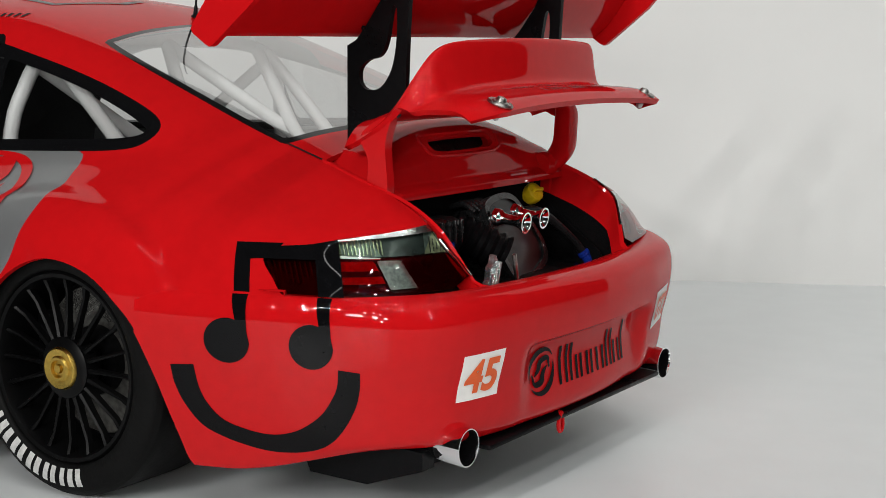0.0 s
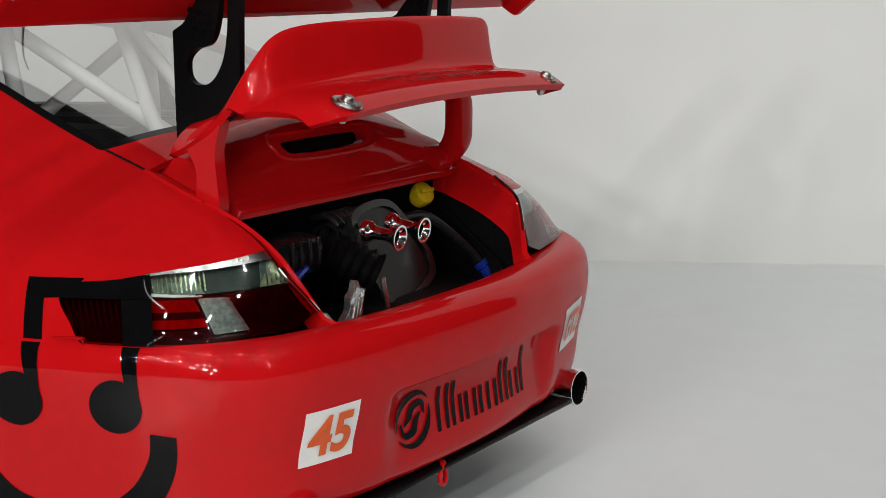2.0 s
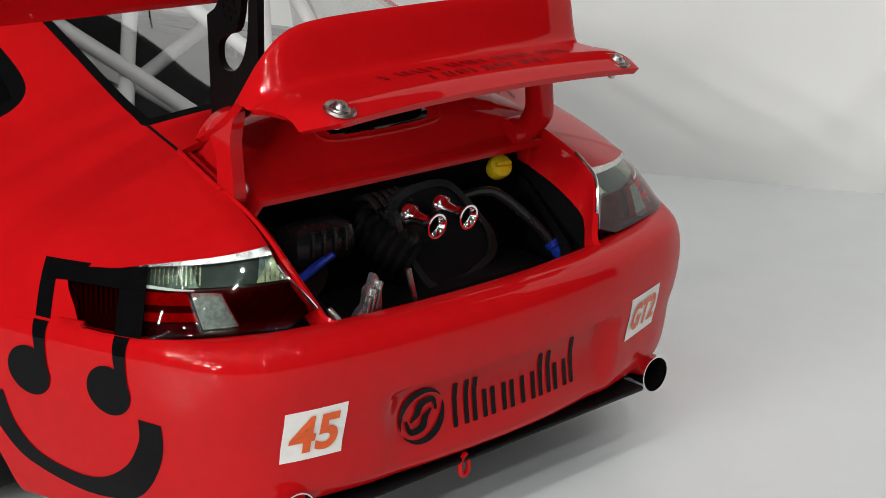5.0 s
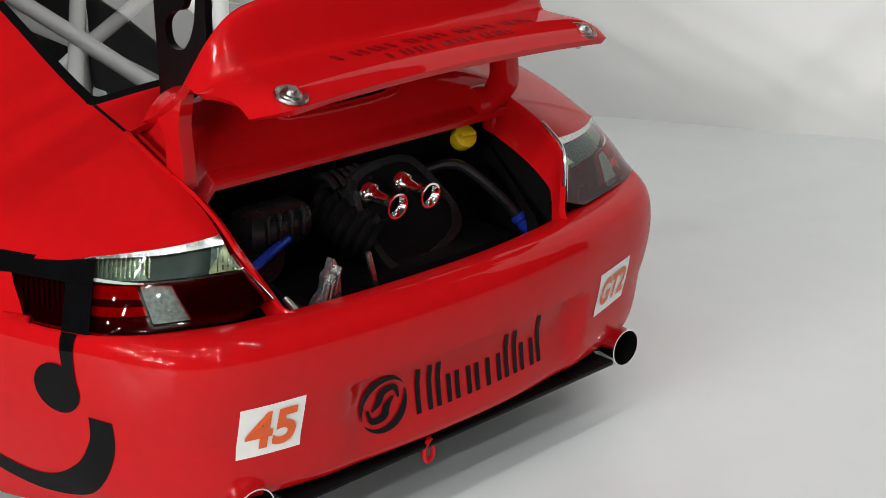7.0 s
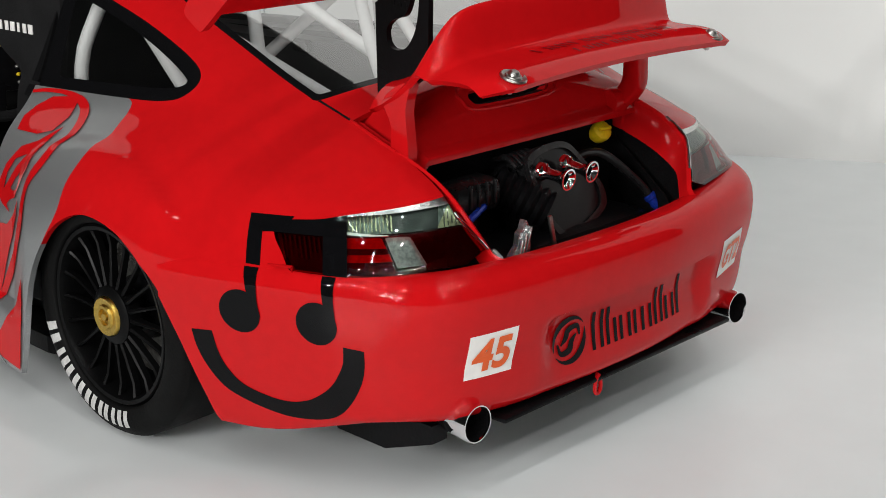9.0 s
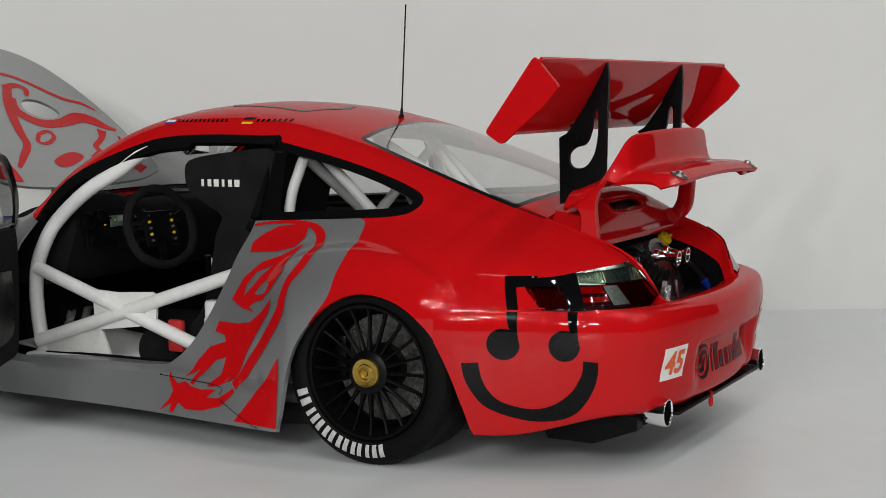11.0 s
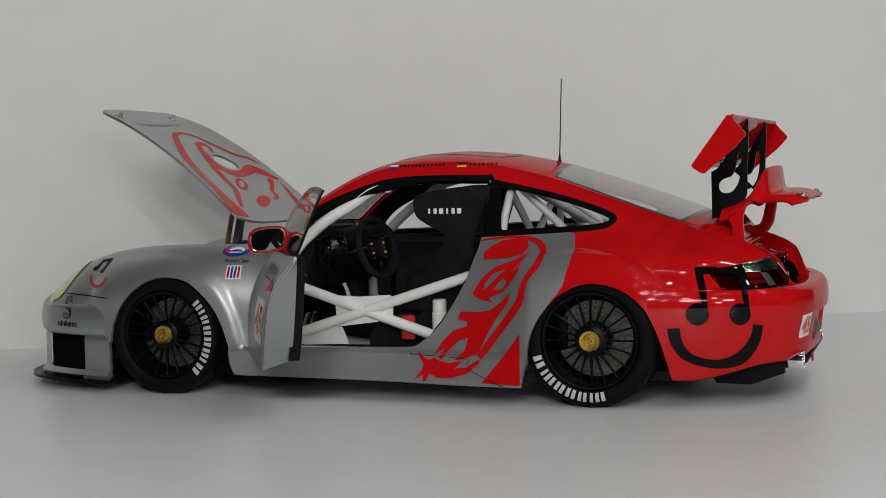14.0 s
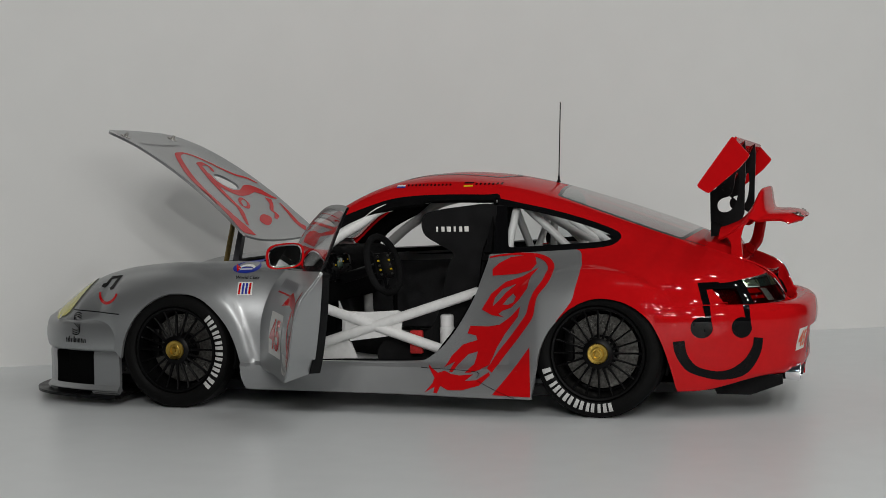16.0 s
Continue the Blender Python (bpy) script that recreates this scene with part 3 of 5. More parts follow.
def bumper_row(i, reach=.385, ramp=.10):
    p = PLAN[i]
    d = PLAN[min(i + 1, len(PLAN) - 1)] - PLAN[max(i - 1, 0)]
    if i == len(PLAN) - 1:
        d = Vector((0, -1, 0))
    out = Vector((-d.y, d.x, 0)).normalized()
    back = ease((p.x - .78) / .17)
    low = .145 + .068 * ease((p.x - .48) / .42)
    side = [(-.014, .560), (-.010, .572), (-.007, .5755), (-.001, .5725), (.0085, .557), (.0155, .530), (.0180, .49), (.0160, .44), (.010, .39), (.002, .34), (-.008, .28), (-.022, .22), (-.042, 0), (-.055, -.004)]
    tail = [(-.135, .538), (-.092, .563), (-.048, .574), (-.018, .572), (.006, .559), (.0185, .535), (.0235, .495), (.0215, .45), (.014, .40), (.003, .35), (-.004, .28), (-.015, .235), (-.036, 0), (-.052, -.004)]
    prof = [(a[0] + (b[0] - a[0]) * back, a[1] + (b[1] - a[1]) * back + (low if k > 11 else 0)) for k, (a, b) in enumerate(zip(side, tail))]
    line = spline([(o, 0, z) for o, z in prof], 5)
    row = []
    for q in line:
        w = p + out * q.x
        # number plate recess: a sharp brow above, soft cheeks, running out below
        k = ease((reach - abs(w.y)) / ramp) * ease((.432 - q.z) / .022) * (1 - .85 * ease((.40 - q.z) / .20))
        row.append((w.x - .036 * k, -w.y, q.z))
    return row


half = grid([bumper_row(i) for i in range(len(PLAN))])
half = trim(half, ARCH_R, "side")[1]
far = trim(grid([bumper_row(i, .425, .06) for i in range(len(PLAN))]), ARCH_R, "side")[1]
BUMPER = weld(Geo(half.v, half.f).add(far.mirrored()))
solid(part("rear_bumper", BUMPER, RED, car, "red rear bumper with a number plate recess"), .014)

# ---- wheels ----


def wheel(r, width, y_out):
    """A tyre with a many-spoked black rim, standing at the origin with its outer face towards -y."""
    w = thing("wheel", "", "")
    for k in ("label", "category"):
        if k in w:
            del w[k]
    a, b = (0, -y_out, r), (0, -y_out + 1, r)
    rim = r * .735
    prof = [(rim, .03), (rim + .004, .004), (rim + .012, -.004), (r * .84, -.010), (r * .94, -.002), (r * .985, .016), (r, .045), (r, width - .045), (r * .985, width - .016), (r * .9, width), (rim, width - .01)]
    prof = [(q.x, q.z) for q in spline([(x, 0, z) for x, z in prof], 3)]
    part("tyre", lathe(prof, a, b, 72), RUBBER, w, "black slick tyre with white sidewall lettering")
    part("rim", lathe([(rim + .002, .012), (rim - .004, .002), (rim - .014, .004), (rim - .02, .02), (rim - .03, .10), (rim - .035, width * .8)], a, b, 64), SATIN, w, "satin black deep rim")
    for i in range(20):
        t = 2 * math.pi * i / 20
        rows = []
        for rr, hw, dep, th in ((.055, .0075, .012, .03), (.12, .0048, .018, .022), (.19, .0042, .022, .02), (rim - .012, .0065, .012, .02)):
            rows.append([(rr, -hw, dep + th), (rr, -hw, dep + .004), (rr, 0, dep), (rr, hw, dep + .004), (rr, hw, dep + th)])
        g = capped(rows).moved(Matrix.Rotation(t, 4, "Z"))
        part("spoke", g.moved(axis_to(a, b)), SATIN, w, smooth=25)
    part("hub", lathe([(0, .0), (.062, .002), (.078, .012), (.082, .05), (.05, .09)], a, b, 40), SATIN, w)
    part("centre_nut", lathe([(0, -.012), (.010, -.012), (.012, -.004), (.020, -.003), (.023, -.012), (.030, -.012), (.034, -.006), (.050, -.008), (.054, -.003), (.056, .010)], a, b, 40), GOLD, w, "gold centre lock nut")
    disc = lathe([(.09, .13), (.190, .13), (.193, .135), (.190, .155), (.09, .155)], a, b, 56)
    part("brake_disc", disc, DISC, w, "drilled steel brake disc")
    part("caliper", box(-.165, -y_out + .125, r + .03, .05, .06, .16, .012), SATIN, w)
    part("brake_bell", lathe([(.0, .10), (.088, .10), (.092, .14)], a, b, 32), BLACK, w)
    part("hub_backing", lathe([(.0, .16), (rim - .03, .16), (rim - .03, .17)], a, b, 40), FLOCK, w)
    return w


rear = wheel(.33, .29, .905)
rear.parent, rear.location = car, (0, 0, 0)
front = wheel(.322, .24, .885)
front.parent, front.location = car, Vector((-2.355, 0, 0)) * S
for w in (rear, front):
    c = copy_thing(w, Matrix.Translation(w.location) @ Matrix.Rotation(math.pi, 4, "Z"))
    c.parent = car

# ---- engine lid with its ducktail ----
LID = [(.585, .958), (.64, .972), (.71, 1.0), (.765, 1.062), (.80, 1.128), (.812, 1.140), (.824, 1.132), (.832, 1.072), (.842, 1.030), (.87, 1.022), (.93, 1.020), (.975, 1.010), (1.010, .990)]
FLATLID = [(.572, .896), (.64, .92), (.70, .945), (.75, .965), (.79, .98), (.80, .983), (.81, .985), (.83, .99), (.842, .993), (.87, 1.002), (.93, 1.004), (.970, .998), (1.0, .982)]
lid_rows = []
for i in range(81):
    y = -.46 + .92 * i / 80
    e = min((abs(y) / .460) ** (11 if y < 0 else 24), 1) * .85
    pts = [Vector((a[0] + (c[0] - a[0]) * e, 0, a[1] + (max(c[1], a[1] if y > 0 else 0) - a[1]) * e if a[0] < .7 else a[1] + (c[1] - a[1]) * e)) for a, c in zip(LID, FLATLID)]
    pts = spline(pts, 4)
    t = min(max((abs(y) - .405) / .055, 0), 1)
    reach = 1 - .16 * t**2
    dip = .008 * t * t
    lid_rows.append([(.572 + (p.x - .572) * reach - .035 * (y / .46) ** 2 * min(max((p.x - .6) / .2, 0), 1) * max(0, 1 - max(p.x - .83, 0) / .1), y * (1.03 if y > 0 else 1) - .04, p.z - dip - (1 - reach) * .05 + .018 * (1 - (y / .46) ** 2) * min(max((p.x - .6) / .2, 0), 1)) for p in pts])
lid = part("engine_lid", grid(lid_rows), RED, car, "raised red engine lid with a ducktail lip")
solid(lid, .016)


# ---- rear wing ----
P0, P1 = Vector((.525, 0, 1.160)), Vector((.708, 0, 1.405))
chord = P1 - P0
under = Vector((chord.z, 0, -chord.x)).normalized()
foil = [(0, .006), (.06, .016), (.2, .026), (.4, .028), (.6, .024), (.8, .016), (1, .006), (1, -.004), (.8, -.004), (.6, -.002), (.4, -.002), (.2, -.004), (.06, -.006)]
ring = [P0 + chord * a + under * b for a, b in foil]
wing = capped([[(q.x, y, q.z) for q in ring] for y in np.linspace(-.965, .895, 25)])
part("wing_blade", wing, RED, car, "red rear wing blade", 50)
for y in (-.978, .908):
    q = [(.520, 1.172), (.524, 1.182), (.684, 1.400), (.692, 1.405), (.700, 1.400), (.768, 1.322), (.772, 1.312), (.765, 1.300), (.722, 1.252), (.665, 1.205), (.582, 1.138), (.572, 1.134), (.560, 1.139), (.524, 1.163)]
    part("end_plate", plate(q, [], .018, lambda a, b, c, y=y: (a, y - .009 + c, b)), RED, car, "red wing end plate", 20)
UPRIGHT = [(.53, .90), (.528, 1.135), (.556, 1.150), (.585, 1.185), (.628, 1.245), (.652, 1.30), (.660, 1.392), (.672, 1.398), (.712, 1.396), (.716, 1.33), (.708, 1.16), (.704, 1.02), (.68, .965), (.60, .91)]
NOTE = rounded([(.568, 1.045), (.590, 1.028), (.630, 1.035), (.662, 1.08), (.676, 1.15), (.676, 1.225), (.662, 1.225), (.648, 1.15), (.628, 1.112), (.592, 1.100), (.568, 1.078)], 4)
for r_ in range(3):
    for k in range(3):
        o = Vector((.578 + .022 * k + .006 * r_, -.4285, 1.178 - .019 * r_ - .004 * k))
        part("upright_hole", lathe([(.0065, -.001), (.0065, .001), (.0045, .0012), (.001, .0002)], o, o + Vector((0, -1, 0)), 12), SATIN, car)
SHORT = [(a, max(b, 1.0)) for a, b in UPRIGHT[1:-1]]
for y, line in ((-.42, UPRIGHT), (.35, SHORT)):
    part("wing_upright", plate(line, [NOTE], .016, lambda a, b, c, y=y: (a, y - .008 + c, b)), BLACK, car, "black wing upright with a note-shaped hole", 25)

# ---- decals ----


SKIN = tree(Geo(SHELL.v, SHELL.f).add(BUMPER))
HOODSKIN = tree(Geo(SHELL.v, SHELL.f).add(SHELL.mirrored()))


def decal(name, shapes, facing, skin, material, parent, label="", lift=.0016, step=.035):
    """Lays flat shapes on a curved skin. facing: side (x, z), rear (y, z) or top (x, y)."""
    out = Geo()
    for outline, holes in shapes:
        bm = flat(outline, holes)
        a = [p[0] for p in outline]
        b = [p[1] for p in outline]
        for lo, hi, n in ((min(a), max(a), (1, 0, 0)), (min(b), max(b), (0, 1, 0))):
            k = int((hi - lo) / step)
            for i in range(1, k + 1):
                c = lo + (hi - lo) * i / (k + 1)
                bmesh.ops.bisect_plane(bm, geom=bm.verts[:] + bm.edges[:] + bm.faces[:], plane_co=(n[0] * c, n[1] * c, 0), plane_no=n)
        bmesh.ops.triangulate(bm, faces=bm.faces[:])
        g = from_bm(bm)
        v = []
        for p, q, _ in g.v:
            start, way = {"side": ((p, -3, q), (0, 1, 0)), "rear": ((4, p, q), (-1, 0, 0)), "top": ((p, q, 4), (0, 0, -1))}[facing]
            hit, normal, _, _ = skin.ray_cast(Vector(start), Vector(way))
            if hit is None:
                near = skin.find_nearest(Vector({"side": (p, -.9, q), "rear": (1, p, q), "top": (p, q, 1)}[facing]))
                hit, normal = near[0], near[1]
            if normal.dot(Vector(way)) > 0:
                normal = -normal
            v.append(tuple(hit + normal * lift))
        out.add(Geo(v, [f if facing != "x" else f[::-1] for f in g.f]))
    return part(name, out, material, parent, label, 60)


def stroke(points, width, n=5):
    """The outline of a band along a line; width may be a number or one a point."""
    w = width if isinstance(width, (list, tuple)) else [width] * len(points)
    p = spline([(a, b, c) for (a, b), c in zip(points, w)], n)
    left, right = [], []
    for i, q in enumerate(p):
        d = p[min(i + 1, len(p) - 1)] - p[max(i - 1, 0)]
        d = Vector((d.x, d.y)).normalized()
        left.append((q.x - d.y * q.z / 2, q.y + d.x * q.z / 2))
        right.append((q.x + d.y * q.z / 2, q.y - d.x * q.z / 2))
    return left + right[::-1]


def writing(text, size, bold=0.0, shear=0.0):
    """Flat letters of the built-in font as triangles in (a, b), their left foot at the origin."""
    c = bpy.data.curves.new("letters", "FONT")
    c.body, c.size, c.offset, c.shear = text, size, bold, shear
    ob = new("letters", c)
    bpy.context.view_layer.update()
    me = ob.evaluated_get(bpy.context.evaluated_depsgraph_get()).to_mesh()
    g = Geo([tuple(v.co) for v in me.vertices], [tuple(f.vertices) for f in me.polygons])
    bpy.data.objects.remove(ob)
    return g


def letters(name, text, box4, facing, skin, material, parent, bold=0.0, shear=0.0, lift=.004, flip=False):
    """Writing fitted to a corner box: lower left, lower right, upper left, in the facing's own numbers."""
    g = writing(text, 1.0, bold, shear)
    x0, x1 = min(p[0] for p in g.v), max(p[0] for p in g.v)
    y0, y1 = min(p[1] for p in g.v), max(p[1] for p in g.v)
    o, r, u = (Vector(q) for q in box4)
    v = []
    for p in g.v:
        q = o + (r - o) * ((p[0] - x0) / (x1 - x0)) + (u - o) * ((p[1] - y0) / (y1 - y0))
        start, way = {"side": ((q.x, -3, q.y), (0, 1, 0)), "rear": ((4, q.x, q.y), (-1, 0, 0)), "top": ((q.x, q.y, 4), (0, 0, -1))}[facing]
        hit, normal, _, _ = skin.ray_cast(Vector(start), Vector(way))
        if hit is None:
            hit, normal = skin.find_nearest(Vector({"side": (q.x, -.9, q.y), "rear": (1, q.x, q.y), "top": (q.x, q.y, 1)}[facing]))[:2]
        if normal.dot(Vector(way)) > 0:
            normal = -normal
        v.append(tuple(hit + normal * lift))
    return part(name, Geo(v, g.f), material, parent, smooth=0)


SMILE = [(.382, .397), (.387, .35), (.405, .302), (.44, .251), (.485, .225), (.537, .207), (.593, .196), (.650, .197), (.699, .208), (.737, .230), (.769, .268), (.795, .317), (.808, .363), (.812, .403), (.768, .409), (.763, .372), (.751, .342), (.723, .299), (.68, .264), (.64, .246), (.595, .240), (.545, .248), (.496, .267), (.466, .298), (.446, .34), (.438, .401)]
SMILE = [(p.x, p.y) for half in (SMILE[:14], SMILE[14:]) for p in spline([(a, b, 0) for a, b in half], 4)]
decal("smile_decal", [(SMILE, [])], "side", SKIN, DECALBLACK, car, "black smiling mouth decal")


def head(cx, cz, rx, rz, stem):
    """A note head with its stem, in (x, z)."""
    x0, x1, top = stem
    ring = [(cx + rx * math.cos(t), cz + rz * math.sin(t)) for t in np.linspace(math.radians(68), math.radians(357), 30)]
    return [(x0, top), *ring, (x1, cz + .02), (x1 - .008, top)]


decal("note_decal", [(head(.521, .464, .053, .053, (.525, .569, .571)), [])], "side", SKIN, DECALBLACK, car, "black musical note eye decal", .003, .012)
decal("note_decal", [(head(.712, .460, .048, .052, (.717, .756, .570)), [])], "side", SKIN, DECALBLACK, car, "black musical note eye decal", .003, .012)
decal("note_decal", [([(.496, .683), (.60, .684), (.595, .672), (.580, .651), (.541, .648), (.562, .576), (.526, .577)], [])], "side", SKIN, DECALBLACK, car, "black note stem decal")

# race number panels
N45 = [(-.59, .321), (-.464, .324), (-.459, .437), (-.588, .433)]
decal("number_panel", [(N45, [])], "rear", SKIN, PALE, car, "white panel with orange race number")
letters("race_number", "45", [(-.577, .337), (-.477, .340), (-.574, .420)], "rear", SKIN, ORANGE, car, .032, .03)
GT = [(.388, .338), (.520, .348), (.522, .455), (.388, .448)]
decal("class_panel", [(GT, [])], "rear", SKIN, PALE, car, "white panel with orange class letters")
letters("class_letters", "GT2", [(.400, .360), (.508, .370), (.400, .428)], "rear", SKIN, ORANGE, car, .035, .10)

# sponsor mark on the plate recess: a round double swirl and plain bars


def crescent(turn, c, r):
    p = []
    for t in np.linspace(0, 1, 14):
        a = turn + math.radians(15 + 165 * t)
        p.append((c[0] + r * math.cos(a), c[1] + r * math.sin(a)))
    for t in np.linspace(1, 0, 14):
        a = turn + math.radians(15 + 165 * t)
        k = r * (.97 - .36 * math.sin(math.pi * min(t * 1.0, 1)) * (.4 + .6 * t))
        p.append((c[0] + k * math.cos(a), c[1] + k * math.sin(a)))
    return p


swirl = [(crescent(t, (-.252, .338), .062), []) for t in (math.radians(20), math.radians(200))]
for t in (1, -1):
    swirl.append((stroke([(-.252 + .040 * t, .338 + .004 * t), (-.252 + .030 * t, .338 + .030 * t), (-.252, .338 + .026 * t), (-.252 - .010 * t, .338 + .006 * t), (-.252 - .028 * t, .338 - .010 * t)], [.006, .012, .018, .016, .004]), []))
decal("sponsor_mark", swirl, "rear", SKIN, DECALBLACK, car, "black round swirl mark", .003, .008)
x = -.168
for wid, tall in ((.044, .388), (.042, .388), (.046, .351), (.022, .351), (.046, .351), (.040, .388), (.046, .351), (.011, .398)):
    # every letter becomes one or two plain upright bars
    z0, w = .288, .0125
    for x0, top in ((x, tall), (x + wid - w, min(tall, .351) if wid == .042 else tall)) if wid > .03 else ((x, tall),):
        decal("sponsor_bar", [([(x0, z0), (x0 + w, z0), (x0 + w, top), (x0, top)], [])], "rear", SKIN, DECALBLACK, car, "", .002, .05)
    x += wid + .0115

# red swirling livery on the silver flank
BASE = [
    ([(-.574, .752), (-.541, .783), (-.485, .812), (-.394, .824), (-.352, .814), (-.336, .780), (-.357, .748), (-.431, .729), (-.567, .719)], []),
    (stroke([(-.60, .812), (-.533, .823), (-.426, .829), (-.332, .818), (-.273, .79), (-.250, .752), (-.265, .697), (-.311, .635), (-.330, .578), (-.345, .521), (-.416, .426), (-.505, .320), (-.562, .238)], [.008, .010, .012, .02, .028, .036, .034, .030, .036, .040, .040, .040, .036], 4), []),
    ([(-.615, .548), (-.564, .63), (-.489, .689), (-.398, .718), (-.318, .762), (-.352, .718), (-.36, .662), (-.402, .605), (-.448, .561), (-.495, .545), (-.520, .527), (-.488, .511), (-.559, .521)], [[(-.554, .564), (-.543, .608), (-.502, .654), (-.425, .681), (-.478, .64), (-.517, .597)], [(-.497, .576), (-.467, .610), (-.440, .632), (-.422, .617), (-.437, .586), (-.471, .574)]]),
    ([(-.678, .462), (-.575, .462), (-.511, .473), (-.447, .518), (-.395, .571), (-.406, .519), (-.479, .43), (-.527, .355), (-.570, .262), (-.621, .238), (-.668, .224), (-.70, .222), (-.654, .264), (-.634, .331), (-.688, .315), (-.743, .261), (-.768, .222), (-.785, .226), (-.775, .250), (-.762, .275), (-.817, .244), (-.782, .304), (-.72, .364), (-.637, .39), (-.646, .413), (-.694, .423)], []),
    ([(-.908, .257), (-.847, .219), (-.81, .230), (-.777, .215), (-.729, .208), (-.652, .216), (-.696, .181), (-.634, .187), (-.564, .230), (-.556, .216), (-.617, .16), (-.709, .134), (-.787, .132), (-.83, .153), (-.845, .116), (-.865, .116), (-.862, .147), (-.915, .117), (-.875, .164), (-.865, .192)], []),
    ([(-.342, .365), (-.336, .112), (-.543, .116), (-.447, .229)], []),
]
for shape in BASE:
    decal("livery_decal", [shape], "side", SKIN, RED, car, "red swirling livery decal", .0034, .02)
for line in ([(-.945, .243), (-.80, .238), (-.63, .228), (-.63, .20)], [(-.63, .185), (-.54, .145), (-.42, .10)]):
    decal("panel_gap", [(stroke(line, .0028, 3), [])], "side", SKIN, BLACK, car, "dark gap between sill and flank", .0040, .02)
# front wing marks
arc = [(-2.785 + .075 * math.cos(t), .640 + .062 * math.sin(t)) for t in np.linspace(math.radians(185), math.radians(352), 10)]
decal("small_smile", [(stroke(arc, .016, 2), [])], "side", SKIN, RED, car, "small red smile decal", .002)
decal("small_note", [([(-2.862, .664), (-2.835, .658), (-2.815, .672), (-2.800, .705), (-2.762, .712), (-2.778, .672), (-2.795, .660), (-2.780, .648), (-2.752, .655), (-2.745, .68), (-2.735, .728), (-2.812, .720), (-2.835, .685), (-2.858, .680)], [])], "side", SKIN, DECALBLACK, car, "small black note decal", .002)
oval = [(-1.975 + .075 * math.cos(t), .768 + .030 * math.sin(t)) for t in np.linspace(0, 6.283, 28)[:-1]]
decal("oval_badge", [(oval, [])], "side", SKIN, NAVY, car, "blue oval series badge", .002)
decal("badge_bar", [(stroke([(-2.02, .762), (-1.99, .775), (-1.955, .775), (-1.93, .764)], .010, 3), []), ([(-2.005, .755), (-1.94, .755), (-1.94, .760), (-2.005, .760)], [])], "side", SKIN, PALE, car, "", .004)
decal("badge_wedge", [([(-2.045, .785), (-2.015, .745), (-2.005, .765)], [])], "side", SKIN, RED, car, "", .0042)
letters("class_words", "World Class", [(-2.015, .708), (-1.885, .706), (-2.015, .726)], "side", SKIN, DECALBLACK, car, .01, 0, .002)
decal("sanction_badge", [([(-1.988, .622), (-1.908, .622), (-1.915, .692), (-1.993, .692)], [])], "side", SKIN, PALE, car, "white badge with red and blue bars", .002)
for i, m in enumerate((RED, NAVY, NAVY, RED)):
    x0 = -1.983 + i * .018
    decal("badge_bar", [([(x0, .628), (x0 + .011, .628), (x0 + .009, .686), (x0 - .002, .686)], [])], "side", SKIN, m, car, "", .004)
# driver strip over the door: two flags and plain bars
for x0, kinds in ((-1.168, (RED, PALE, NAVY)), (-.785, (GLOSSBLACK, RED, YELLOW))):
    for i, m in enumerate(kinds):
        z0 = 1.212 - i * .008
        decal("flag", [([(x0, z0 - .008), (x0 + .05, z0 - .008), (x0 + .05, z0), (x0, z0)], [])], "side", SKIN, m, car, "small national flag decal", .002)
for x0, x1, k in ((-1.105, -.845, 12), (-.722, -.565, 7)):
    for i in range(k):
        decal("name_bar", [([(x0 + (x1 - x0) * i / k, 1.196), (x0 + (x1 - x0) * (i + .45) / k, 1.196), (x0 + (x1 - x0) * (i + .45) / k, 1.206), (x0 + (x1 - x0) * i / k, 1.206)], [])], "side", SKIN, DECALBLACK, car, "black lettering as plain bars", .002)
for yy in (-1, 1):
    decal("panel_gap", [(stroke([(.400, .506 * yy), (.45, .503 * yy), (.512, .499 * yy)], .006, 4), [])], "top", HOODSKIN, BLACK, car, "dark gap beside the rear deck", .0022, .02)
# roof number outline, worn to grey
decal("roof_mark", [(stroke([(-.95, -.30), (-.62, -.33), (-.56, -.10), (-.62, .10), (-.50, .30)], .028, 1), []), (stroke([(-1.15, -.34), (-1.05, -.20), (-.95, -.30)], .05, 1), [])], "top", SKIN, GREYDECAL, car, "grey outline of a roof number")

# ---- tail lamps ----


def lifted(geo, d):
    """A lamp patch moved outwards from inside the tail corner."""
    out = []
    for p in geo.v:
        w = Vector((p[0] - .45, p[1] + .30, .06)).normalized()
        out.append(tuple(Vector(p) + w * d))
    return Geo(out, geo.f)


